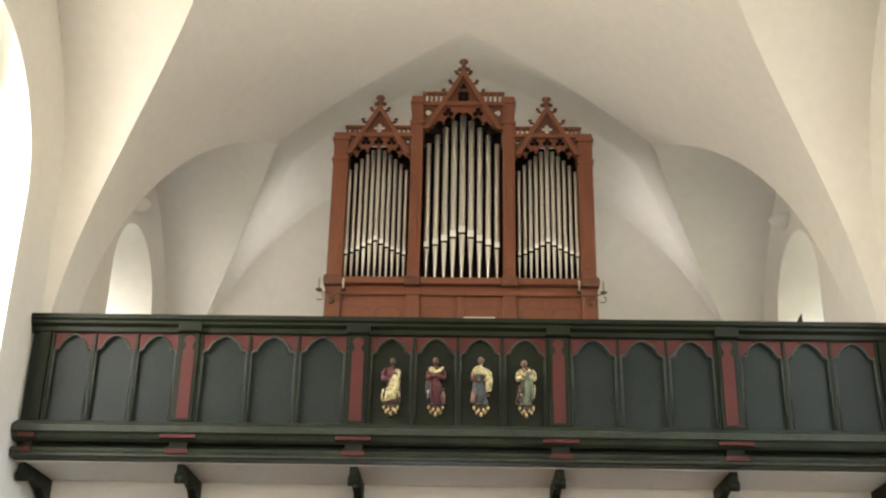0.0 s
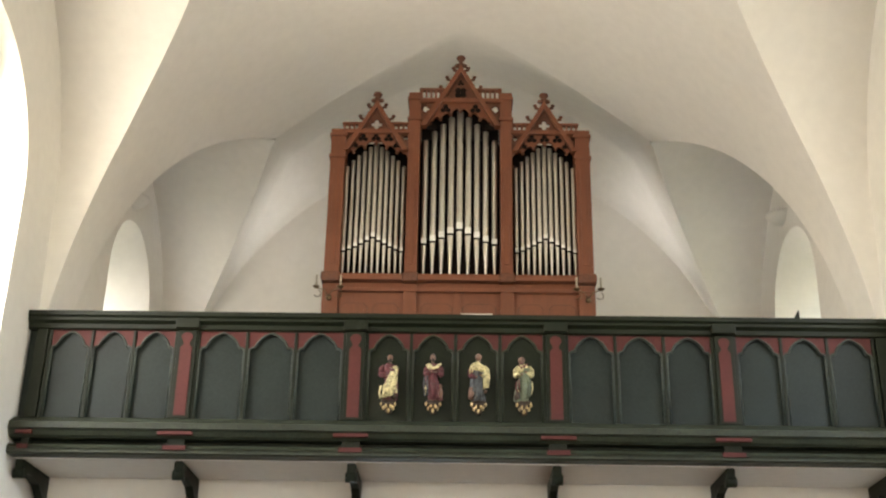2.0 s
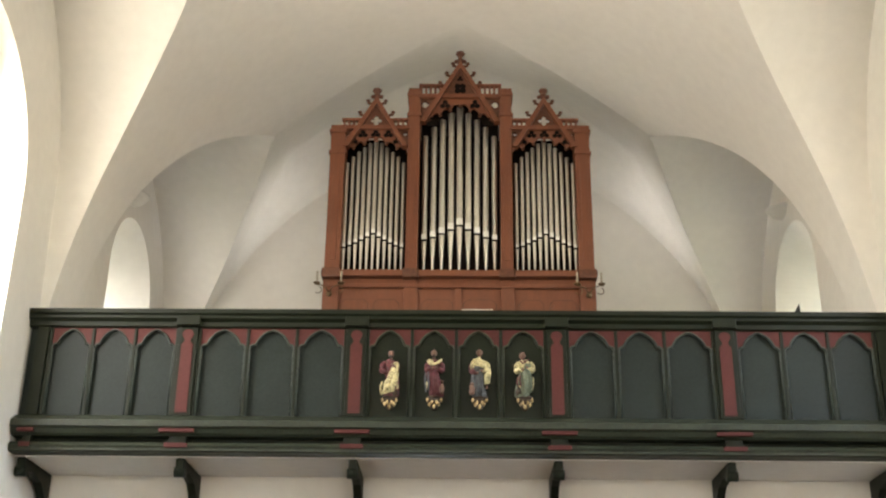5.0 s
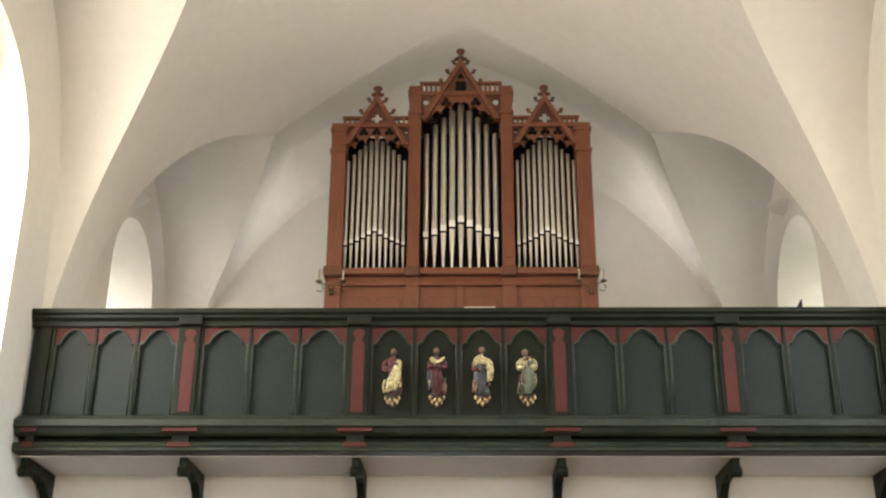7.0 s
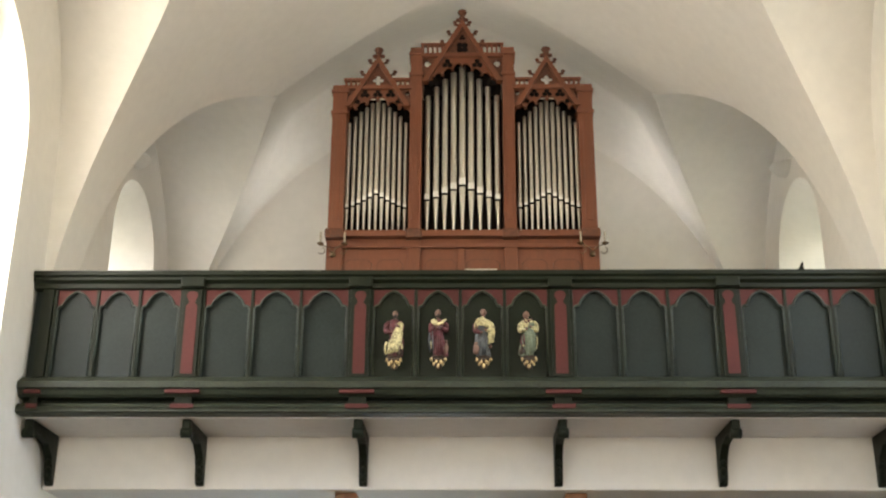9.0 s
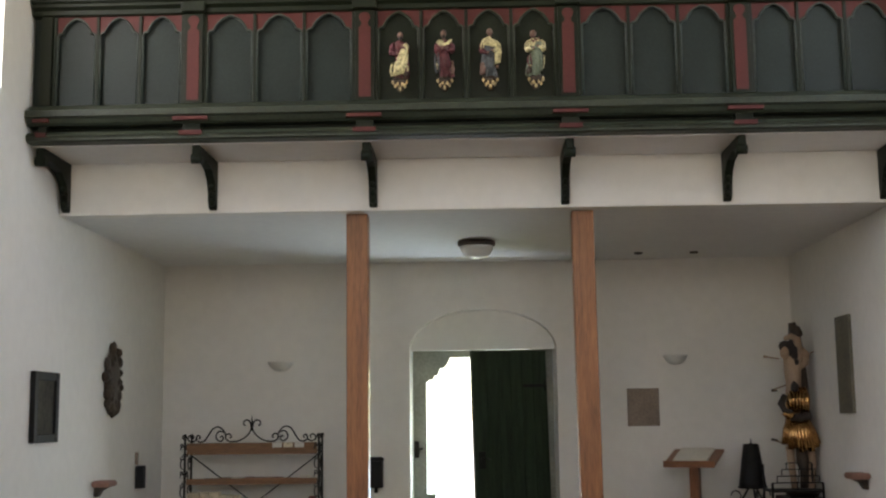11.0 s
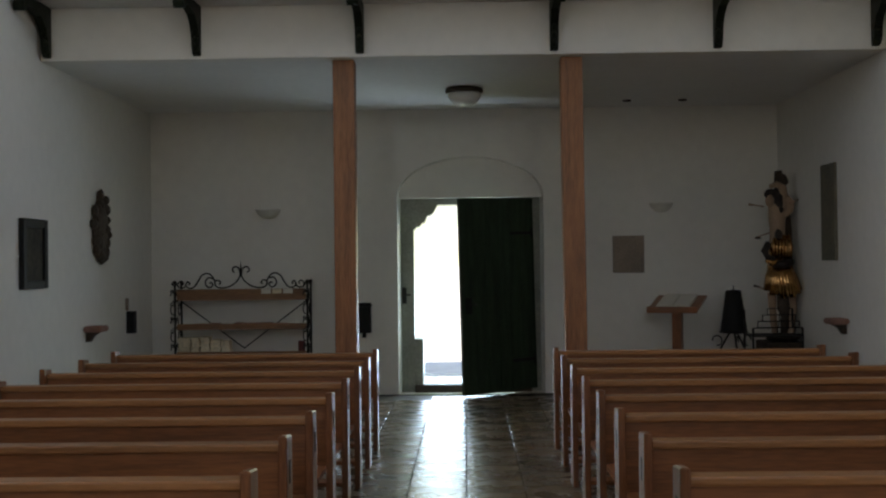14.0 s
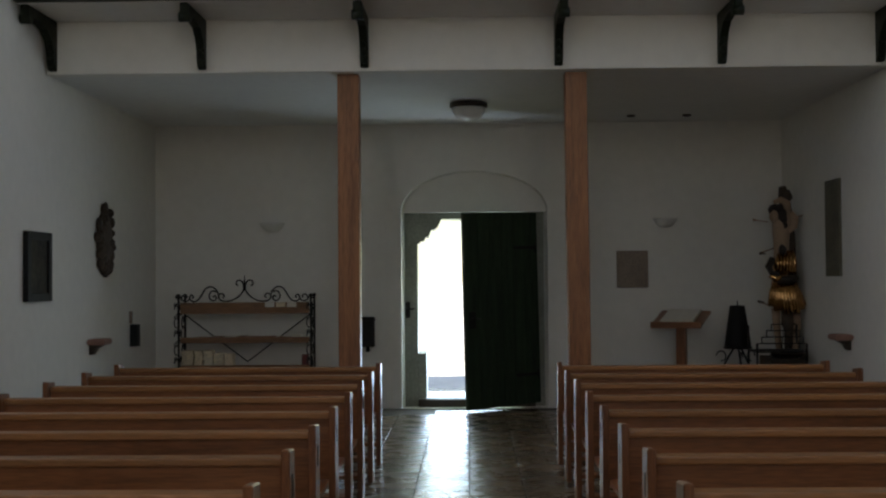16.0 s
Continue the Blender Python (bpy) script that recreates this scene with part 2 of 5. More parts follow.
WAX = material("dull candle wax", (0.42, 0.37, 0.28), 0.5, vary=0.05, bump=0.0)
BRASS = material("dark old brass", (0.17, 0.12, 0.07), 0.4, metal=0.9, vary=0.12)
LAWN = material("lawn", (0.04, 0.055, 0.025), 0.9, big=0.6, fine=25, vary=0.3, bump=0.4)
OUTGROUND = material("pale gravel", (0.66, 0.63, 0.56), 0.9, big=1.5, fine=60, vary=0.15, bump=0.3)
# one grey green tone, darker than PLASTER, for the door surround
FRAME = material("grey green surround tone", (0.30, 0.305, 0.265), 0.7, big=3, fine=30, vary=0.15, bump=0.15)


# ---- walls with openings ----
def arched(hw, sill, spring, rise):
    """Lower and upper edge of an opening as functions of the way from its middle."""
    return (lambda u: sill), (lambda u: spring + rise * math.sqrt(max(0.0, 1 - (u / hw) ** 2)))


def holed_face(bm, at, u0, u1, z0, z1, holes, steps=40):
    """A flat face of columns with openings: holes are (middle, half width, low, high)."""
    us = {u0, u1}
    for c, hw, lo, hi in holes:
        us |= {c - hw * math.cos(math.pi * k / steps) for k in range(steps + 1)}
    us = sorted(u for u in us if u0 <= u <= u1)
    for a, b in zip(us, us[1:]):
        mid, spans = (a + b) / 2, None
        for c, hw, lo, hi in holes:
            if c - hw < mid < c + hw:
                spans = [((z0, z0), (lo(a - c), lo(b - c))), ((hi(a - c), hi(b - c)), (z1, z1))]
        for (al, bl), (ah, bh) in spans or [((z0, z0), (z1, z1))]:
            if ah - al < 1e-6 and bh - bl < 1e-6:
                continue
            bm.faces.new([bm.verts.new(at(u, z)) for u, z in ((a, al), (b, bl), (b, bh), (a, ah))])


def reveal(bm, at_in, at_out, inner, outer, steps=40):
    """The lining between an inner opening and an outer one."""
    def ring(h, at):
        c, hw, lo, hi = h
        k = [-hw * math.cos(math.pi * i / steps) for i in range(steps + 1)]
        return [bm.verts.new(at(c + u, hi(u))) for u in k] + [bm.verts.new(at(c + u, lo(u))) for u in reversed(k)]
    A, B = ring(inner, at_in), ring(outer, at_out)
    for i in range(len(A)):
        j = (i + 1) % len(A)
        if (A[i].co - A[j].co).length < 1e-6:
            continue
        f = bm.faces.new((A[i], A[j], B[j], B[i]))
        f.smooth = False


def side_wall(name, x, out, label):
    bm = bmesh.new()
    inner, outer = [], []
    for c, hw, sill, spring, rise, less in WINDOWS:
        inner.append((c, hw, *arched(hw, sill, spring, rise)))
        outer.append((c, hw - less, *arched(hw - less, sill + min(0.2, 2 * less), spring, rise - less)))
    x2 = x + out * WALL_T
    holed_face(bm, lambda u, z: (x, u, z), Y_BACK, Y_END, -0.1, 10.2, inner)
    holed_face(bm, lambda u, z: (x2, u, z), Y_BACK, Y_END, -0.1, 10.2, outer)
    for i, o in zip(inner, outer):
        reveal(bm, lambda u, z: (x, u, z), lambda u, z: (x2, u, z), i, o)
    for y in (Y_BACK, Y_END):
        bm.faces.new([bm.verts.new(p) for p in ((x, y, -0.1), (x2, y, -0.1), (x2, y, 10.2), (x, y, 10.2))])
    bmesh.ops.remove_doubles(bm, verts=bm.verts, dist=0.0005)
    return tagged(link(name, bm, PLASTER), label, "wall", kind="structure")


side_wall("wall_south", XL, -1, "white plastered nave wall with tall arched windows")
side_wall("wall_north", XR, 1, "white plastered nave wall with tall arched windows")

# entrance wall: a shallow arched recess, then a thick wall with a smaller arched doorway
D_C, D_HW = 0.055, 0.895
O_C, O_HW = 0.075, 0.725
bm = bmesh.new()
rec = (D_C, D_HW, *arched(D_HW, 0.0, 2.40, 0.50))
rec_in = (D_C, D_HW - 0.03, *arched(D_HW - 0.03, 0.0, 2.40, 0.47))
def stepped(u):
    """Worn stepped head of the doorway."""
    a = abs(u)
    return 2.02 if a > 0.69 else 2.05 if a > 0.62 else 2.10 if a > 0.585 else 2.19 if a > 0.50 else 2.23 if a > 0.47 else 2.32


SHOULDER = (lambda u: 0.10), stepped
way_in = (O_C, O_HW, *SHOULDER)
way_out = (O_C, O_HW, *SHOULDER)
holed_face(bm, lambda u, z: (u, Y_END, z), XL - WALL_T, XR + WALL_T, 0, 10.2, [rec])
reveal(bm, lambda u, z: (u, Y_END, z), lambda u, z: (u, Y_END + 0.24, z), rec, rec_in)
reveal(bm, lambda u, z: (u, Y_END + 0.24, z), lambda u, z: (u, Y_END + 0.8, z), way_in, way_out)
holed_face(bm, lambda u, z: (u, Y_END + 0.8, z), XL - WALL_T, XR + WALL_T, 0, 10.2, [way_out])
bmesh.ops.remove_doubles(bm, verts=bm.verts, dist=0.0005)
tagged(link("wall_west", bm, PLASTER), "white plastered entrance wall with a shallow arched door recess", "wall", kind="structure")

bm = bmesh.new()
for y in (Y_END + 0.24, Y_END + 0.27):
    holed_face(bm, lambda u, z: (u, y, z), D_C - D_HW + 0.032, D_C + D_HW - 0.032, 0, 2.41, [way_in])
tagged(link("door_frame", bm, FRAME), "grey green door surround with a shouldered arch", "door frame", kind="structure")
bm = bmesh.new()
prism(bm, [(D_C - D_HW + 0.005, 2.40)] + [(D_C - (D_HW - 0.005) * math.cos(math.pi * k / 20), 2.40 + 0.495 * math.sin(math.pi * k / 20)) for k in range(1, 20)] + [(D_C + D_HW - 0.005, 2.40)], Y_END + 0.10, Y_END + 0.235)
tagged(link("door_tympanum", bm, PLASTER), "white plastered tympanum over the door recess", "tympanum", kind="structure")

bm = bmesh.new()
# window openings added for the choir lamps, out of view
choir = [(x, 0.65, *arched(0.65, 2.6, 5.2, 0.6)) for x in (-1.6, 1.6)]
for y in (Y_BACK, Y_BACK - 0.5):
    holed_face(bm, lambda u, z: (u, y, z), XL - WALL_T, XR + WALL_T, -0.1, 10.2, choir)
for h in choir:
    reveal(bm, lambda u, z: (u, Y_BACK, z), lambda u, z: (u, Y_BACK - 0.5, z), h, h)
tagged(link("wall_east", bm, PLASTER), "plain white plastered wall closing the nave", "wall", kind="structure")


# ---- vault: a barrel with caps over the windows ----
def barrel(x):
    s = min(1.0, abs(x - CX) / HALF)
    return 4.5 + 4.7 * math.sqrt(max(0.0, 1 - s * s))


# each bay: middle, way from the nave's middle to the cap's tip, half width towards the choir and towards the entrance
CAPS = [(12.28, 2.22, 1.57, 2.2)] + [(c, 1.95, 2.125, 2.125) for c in BAYS[1:]]


def reach(x, tip, half):
    """How far to one side of its middle a cap runs before it meets the barrel."""
    u = max(0.0, (HALF - abs(x - CX)) / (HALF - tip))
    return half * max(0.0, 1 - u * u)


def cap(x, dy, tip, half):
    """A cap leans out from its groin towards the wall."""
    away = HALF - (HALF - tip) * math.sqrt(max(0.0, 1 - abs(dy) / half))
    return barrel(CX + away) + 0.14 * (abs(x - CX) - away)


bm = bmesh.new()
NX = 170
xs = [CX + HALF * math.sin(math.pi * (i / NX - 0.5)) for i in range(NX + 1)]


def strip(low, high, height, steps):
    """A sheet between two lines that run across the nave."""
    rows = []
    for k in range(steps + 1):
        t = k / steps
        rows.append([bm.verts.new((x, low(x) + (high(x) - low(x)) * t, height(x, low(x) + (high(x) - low(x)) * t))) for x in xs])
        for v in rows[-1]:
            v.co.z += 0.030 * noise.noise(Vector((v.co.x * 0.55, v.co.y * 0.55, 3.0))) + 0.008 * noise.noise(Vector((v.co.x * 2.1, v.co.y * 2.1, 9.0)))
    for a, b in zip(rows, rows[1:]):
        for i in range(NX):
            p, q = (a[i].co - b[i].co).length > 1e-4, (a[i + 1].co - b[i + 1].co).length > 1e-4
            if p or q:
                bm.faces.new((a[i], a[i + 1]) + ((b[i + 1],) if q else ()) + ((b[i],) if p else ()))


def last_groin(x):
    """Line where the last compartment, which rises to a point over the organ, leaves the barrel."""
    away = abs(x - CX)
    if away < 2.22:
        return 11.25 + 1.03 * (1 - (1 - away / 2.22) ** 1.8)
    return 12.28 + reach(x, 2.22, 2.2)


def swell(x, y):
    """The last compartment lifts behind its groin and rolls down again to the entrance wall."""
    y0 = last_groin(x)
    span = max(0.0, Y_END + 0.02 - y0)
    t = (y - y0) / max(0.01, span)
    start = 1.0 + 0.4 * max(0.0, 1 - abs(x - CX) / 2.2)     # soft at the point, sharp beside the caps
    f = (t / 0.62) ** start if t < 0.62 else math.sqrt(max(0.0, 1 - ((t - 0.62) / 0.38) ** 2))
    return 0.24 * f * span


edge = Y_END + 0.02
for c, tip, near, far in CAPS:
    top_side = edge
    if c > 12:
        strip(last_groin, lambda x: top_side, lambda x, y: barrel(x) + swell(x, y), 40)
    else:
        strip(lambda x: c + reach(x, tip, far), lambda x: top_side, lambda x, y: barrel(x), 26)
    strip(lambda x: c, lambda x: c + reach(x, tip, far), lambda x, y: cap(x, y - c, tip, far), 18)
    strip(lambda x: c - reach(x, tip, near), lambda x: c, lambda x, y: cap(x, y - c, tip, near), 18)
    edge = c - near - 0.005
    if c > 12:
        strip(lambda x: edge, lambda x: min(last_groin(x), c - reach(x, tip, near)), lambda x, y: barrel(x), 26)
    else:
        strip(lambda x: edge, lambda x: c - reach(x, tip, near), lambda x, y: barrel(x), 26)
strip(lambda x: Y_BACK - 0.02, lambda x: edge, lambda x, y: barrel(x), 4)
for f in bm.faces:
    f.smooth = True
bm.normal_update()
vault_mesh = bpy.data.meshes.new("ceiling")
bm.to_mesh(vault_mesh)
bm.free()
vault_mesh.materials.append(PLASTER)
vault = new("ceiling", vault_mesh)
tagged(vault, "white plastered barrel vault with caps over the windows", "ceiling", kind="structure")
bm = boxed(XL - WALL_T, XR + WALL_T, Y_BACK - 0.5, Y_END + 0.8, 10.2, 10.4)
tagged(link("roof", bm, PLASTER), "plain roof slab above the vault", "roof", kind="structure")

# ---- gallery slab ----
bm = boxed(XL + 0.003, XR - 0.003, Y_FASCIA + 0.18, Y_END - 0.003, Z_CEIL, Z_CEIL + 0.12)
tagged(link("ceiling_gallery", bm, CEILING), "flat white plastered ceiling under the organ gallery", "ceiling", kind="structure")
bm = boxed(XL + 0.003, XR - 0.003, Y_FASCIA, Y_FASCIA + 0.18, Z_CEIL - 0.004, Z_SOFFIT, 0.012)
tagged(link("gallery_beam", bm, PLASTER), "white plastered beam carrying the organ gallery", "beam", kind="structure")
bm = boxed(XL + 0.003, XR - 0.003, Y_PARAPET + 0.07, Y_END - 0.003, Z_SOFFIT, Z_SOFFIT + 0.14)
tagged(link("gallery_floor", bm, CEILING), "gallery floor slab with white underside", "floor", kind="structure")

# ---- floor ----
bm = boxed(XL - 0.3, XR + 0.3, Y_BACK - 0.3, Y_END + 0.24, -0.026, -0.012)
floor = tagged(link("floor", bm, JOINT), "worn grey brown stone slab floor", "floor", kind="structure")

# ---- outside ----
# unseen ground, added and kept dark so little light bounces into the windows
bm = boxed(-150, 150, -150, 400, -0.5, -0.03)
tagged(link("ground", bm, LAWN), "unseen lawn added round the church, dark to limit bounced light", "ground", kind="structure")
bm = boxed(-120, 120, Y_END + 0.8, 400, -0.2, -0.022)
tagged(link("pavement", bm, OUTGROUND), "pale sunlit gravel yard outside the door", "pavement", kind="structure")
bm = bmesh.new()
box(bm, -0.9, 1.1, Y_END + 0.28, Y_END + 1.5, -0.1, 0.098, 0.01)
box(bm, -1.4, 1.6, Y_END + 1.5, Y_END + 2.2, -0.1, 0.05, 0.01)
tagged(link("door_step", bm, STONE), "worn stone threshold steps outside the open door", "step", kind="structure")

bm = bmesh.new()
for s in (-1, 1):
    x = O_C + s * (O_HW - 0.05)
    box(bm, x - 0.054, x + 0.054, Y_END + 0.245, Y_END + 0.74, 0.098, 0.66, 0.012)
tagged(link("door_jamb_base", bm, FRAME), "worn grey plinth stones at the foot of the door jambs", "jamb", kind="structure")

tagged(link("door_threshold", boxed(O_C - O_HW + 0.004, O_C + O_HW - 0.004, Y_END + 0.16, Y_END + 0.238, -0.02, 0.094, 0.008), DARKWOOD),
       "worn dark wooden door threshold", "threshold", kind="structure")

# ---- timber posts under the gallery ----
for x0, x1, lean in ((-1.21, -1.01, 0.0), (0.885, 1.085, 0.022)):
    bm = boxed(x0, x1, 10.87, 11.07, 0.0, Z_CEIL - 0.002, 0.012)
    for v in bm.verts:
        v.co.x += lean * (1 - v.co.z / Z_CEIL)
    tagged(link("timber_post", bm, POST), "square reddish larch post carrying the gallery", "post", group="gallery posts")


# ---- pews ----
def pew(x0, x1, y, label, aisle):
    p = thing("pew", label, "pew", group="pews", at=((x0 + x1) / 2, y, 0))
    w = (x1 - x0) / 2
    t = 0.038
    part("backrest", boxed(-w + t, w - t, -0.005, 0.025, 0.42, 0.80, 0.004), PEW, p)
    bm = bmesh.new()
    box(bm, -w + t, w - t, -0.025, 0.085, 0.796, 0.832, 0.009)
    part("top_rail", bm, PEW_RAIL, p)
    part("seat", boxed(-w + t, w - t, -0.42, -0.01, 0.42, 0.45, 0.006), PEW, p)
    for x in (-w + 0.35, 0.0, w - 0.35):
        part("seat_support", boxed(x - 0.02, x + 0.02, -0.36, -0.02, 0.0, 0.42, 0.004), PEW_END, p)
    part("kneeler", boxed(-w + t, w - t, 0.22, 0.36, 0.12, 0.15, 0.006), PEW, p)
    for s in (-1, 1):
        xa, xb = (-w, -w + t) if s < 0 else (w - t, w)
        out = [(-0.09, 0.0), (0.11, 0.0), (0.09, 0.30), (0.085, 0.858), (-0.07, 0.872), (-0.075, 0.30)]
        bm = prismed(out, xa, xb, axis="x")
        bmesh.ops.bevel(bm, geom=list(bm.edges), offset=0.006, segments=1, affect="EDGES")
        part("end_panel", bm, PEW_END, p)
        if s == aisle:
            xs = w if s > 0 else -w
            part("card_slot", boxed(xs - 0.002, xs + 0.003, -0.012, 0.022, 0.66, 0.76, 0.002), DARKWOOD, p, "small dark card slot in the end panel")
    return p


PEW_LABEL = "varnished reddish brown wooden pew with raised end panels"
left = pew(-3.06, -0.77, 10.2, PEW_LABEL, 1)
right = pew(0.74, 3.04, 10.2, PEW_LABEL, -1)
for k in range(1, 8):
    for p in (left, right):
        copy_thing(p, pose(p.location.x, 10.2 - 0.85 * k, 0))


# ---- gallery parapet ----
parapet = thing("gallery_parapet", "dark green painted gallery parapet with red details and blind arches", "parapet", at=(0, 0, 0))
PX0, PX1 = XL + 0.01, XR - 0.01
YF = Y_PARAPET


def run(name, prof, mat, x0=PX0, x1=PX1, label=""):
    return part(name, prismed(prof, x0, x1, axis="x"), mat, parapet, label)


run("top_rail", [(YF - 0.09, 5.255), (YF - 0.09, 5.215), (YF - 0.07, 5.20), (YF - 0.07, 5.175), (YF - 0.035, 5.15), (YF - 0.035, 5.11),
                 (YF - 0.02, 5.10), (YF + 0.10, 5.10), (YF + 0.14, 5.255)], GREEN)
run("ledge", [(YF - 0.13, 4.235), (YF - 0.02, 4.30), (YF + 0.1, 4.30), (YF + 0.1, 4.11), (YF - 0.06, 4.11), (YF - 0.085, 4.13), (YF - 0.105, 4.165), (YF - 0.13, 4.18)], MOULD)
run("frieze", [(YF + 0.05, 4.11), (YF + 0.1, 4.11), (YF + 0.1, 4.05), (YF + 0.05, 4.05)], GREEN)
run("base_moulding", [(YF - 0.095, 4.02), (YF - 0.06, 4.055), (YF + 0.1, 4.055), (YF + 0.1, 3.968), (YF - 0.06, 3.968), (YF - 0.06, 3.972), (YF - 0.085, 3.98), (YF - 0.085, 4.0)], MOULD)
run("backing", [(YF + 0.035, 4.295), (YF + 0.10, 4.295), (YF + 0.10, 5.12), (YF + 0.035, 5.12)], SLATE)


def trefoil(x0, x1, spring, top):
    """The cusped arch between x0 and x1: two small side lobes and a pointed head."""
    w, h = (x1 - x0), top - spring
    half = [(0.0, 0.0), (0.012, 0.12), (0.035, 0.22), (0.07, 0.29), (0.11, 0.30), (0.135, 0.275), (0.15, 0.38), (0.185, 0.54), (0.245, 0.70), (0.32, 0.83), (0.41, 0.935)]
    pts = [(x0 + u * w, spring + v * h) for u, v in half]
    return pts + [((x0 + x1) / 2, top)] + [(x0 + x1 - x, z) for x, z in reversed(pts)]


PIL = [-3.72, -2.43, -0.94, 0.815, 2.285, 3.66]
Z_LOW, Z_HIGH, Z_SPR = 4.305, 5.10, 4.90


def blind_arch(x0, x1, plain):
    line = trefoil(x0, x1, Z_SPR, 5.092)
    bm = bmesh.new()
    prism(bm, [(x0 - 0.001, Z_HIGH)] + [(x0, Z_SPR)] + line[1:-1] + [(x1, Z_SPR), (x1, Z_HIGH)], YF - 0.003, YF + 0.033)
    part("spandrel", bm, RED, parapet, "oxide red painted arch spandrel")
    bm = bmesh.new()
    tube(bm, [(x0 + 0.008, YF - 0.006, Z_LOW)] + [(x0 + 0.008, YF - 0.006, Z_SPR - 0.02)] + [(x, YF - 0.006, z - 0.006) for x, z in line[1:-1]]
         + [(x1 - 0.008, YF - 0.006, Z_SPR - 0.02), (x1 - 0.008, YF - 0.006, Z_LOW)], 0.011, 6)
    part("arch_moulding", bm, MOULD if plain else EDGE, parapet)
    bm = boxed(x0 + 0.01, x1 - 0.01, YF + 0.026, YF + 0.034, Z_LOW, 5.09)
    part("panel", bm, GREEN if plain else SLATE, parapet, "dark green panel behind a figure" if plain else "slate blue painted panel")


def mullion(x):
    part("mullion", boxed(x - 0.015, x + 0.015, YF - 0.018, YF + 0.034, Z_LOW - 0.005, Z_HIGH, 0.008), GREEN, parapet)


for i, (a, b) in enumerate(zip(PIL, PIL[1:])):
    n = 4 if i == 2 else 3
    u0, u1 = a + 0.098, b - 0.098
    if i == 0:
        u0 = a + 0.07
    if i == 4:
        u1 = b - 0.07
    step = (u1 - u0) / n
    for k in range(n):
        blind_arch(u0 + k * step + 0.015, u0 + (k + 1) * step - 0.015, i == 2)
    for k in range(n + 1):
        mullion(u0 + k * step)
for i, x in enumerate(PIL):
    h = 0.085 if 0 < i < 5 else 0.05
    pil = part("pilaster", boxed(x - h, x + h, YF - 0.035, YF + 0.034, Z_LOW - 0.006, Z_HIGH, 0.006), GREEN, parapet)
    if 0 < i < 5:
        bm = bmesh.new()
        c = [(x - 0.052, 4.325), (x - 0.051, 4.94), (x - 0.028, 4.965), (x - 0.026, 4.985)] + [(x - 0.05 * math.cos(math.pi * k / 8 - 0.25 * (1 - k / 4)), 5.025 + 0.055 * math.sin(math.pi * k / 8)) for k in range(9)] + [(x + 0.026, 4.985), (x + 0.028, 4.965), (x + 0.051, 4.94), (x + 0.052, 4.325)]
        prism(bm, c, YF - 0.042, YF - 0.03)
        part("red_inlay", bm, RED, pil, "oxide red inlay with a lobed head")
        part("rail_block", boxed(x - 0.105, x + 0.105, YF - 0.082, YF - 0.03, 5.108, 5.20, 0.008), GREEN, parapet)
    w = 0.15 if 0 < i < 5 else 0.07
    part("red_block", boxed(x - w, x + w, YF - 0.125, YF - 0.05, 4.132, 4.164, 0.004), RED, parapet, "oxide red painted block")
    part("red_block", boxed(x - w * 0.66, x + w * 0.66, YF - 0.104, YF - 0.05, 4.005, 4.045, 0.004), RED, parapet, "oxide red painted block")
    part("frieze_block", boxed(x - w * 0.5, x + w * 0.5, YF - 0.055, YF + 0.06, 4.045, 4.125, 0.004), GREEN, parapet)


# ---- brackets under the parapet ----
def bracket(x):
    th = 0.037
    y0, y1 = YF + 0.09, Y_FASCIA
    under = [(y1, 3.50), (y1 - 0.05, 3.51), (y1 - 0.09, 3.58), (y1 - 0.08, 3.66), (y1 - 0.13, 3.76), (y1 - 0.24, 3.84),
             (y1 - 0.46, 3.87), (y1 - 0.62, 3.875), (y1 - 0.70, 3.86), (y0, 3.87)]
    bm = prismed([(y1, Z_SOFFIT)] + under + [(y0, Z_SOFFIT)], x - th, x + th, axis="x")
    bmesh.ops.bevel(bm, geom=list(bm.edges), offset=0.008, segments=1, affect="EDGES")
    b = thing("bracket", "carved dark green painted timber bracket under the gallery", "bracket", group="gallery brackets")
    part("body", bm, GREEN, b)
    bm = bmesh.new()
    tube(bm, [(x - th - 0.012, y0 + 0.045, 3.845), (x + th + 0.012, y0 + 0.045, 3.845)], 0.045, 10)
    part("scroll", bm, GREEN, b)
    bm = bmesh.new()
    for k in range(3):
        blob(bm, (x, y1 - 0.07 - 0.015 * k, 3.56 + 0.07 * k), (th * 0.8, 0.035, 0.035))
    part("leaf_carving", bm, GREEN, b)


for x in (-3.79, -2.42, -0.94, 0.815, 2.285, 3.70):
    bracket(x)

# ---- organ ----
OY = 11.5
organ = thing("pipe_organ", "carved reddish oak organ case with three fields of tin pipes", "organ")
OC = -0.05


def ob(name, *a, mat=None, bevel=0.006, parent=None, label=""):
    return part(name, boxed(*a, bevel), mat or ORGAN, parent or organ, label)


ob("lower_case", OC - 1.40, OC + 1.40, OY + 0.02, OY + 0.95, Z_SOFFIT + 0.14, 6.12)
ob("upper_case", OC - 1.38, OC + 1.38, OY + 0.42, OY + 0.85, 6.12, 7.75, mat=ORGAN)
# near black sheets: the shade behind the pipes is painted on them
ob("case_back", OC - 1.30, OC + 1.30, OY + 0.22, OY + 0.418, 6.30, 7.985, mat=ORGAN_SHADE, label="near black backing for the shade behind the pipes")
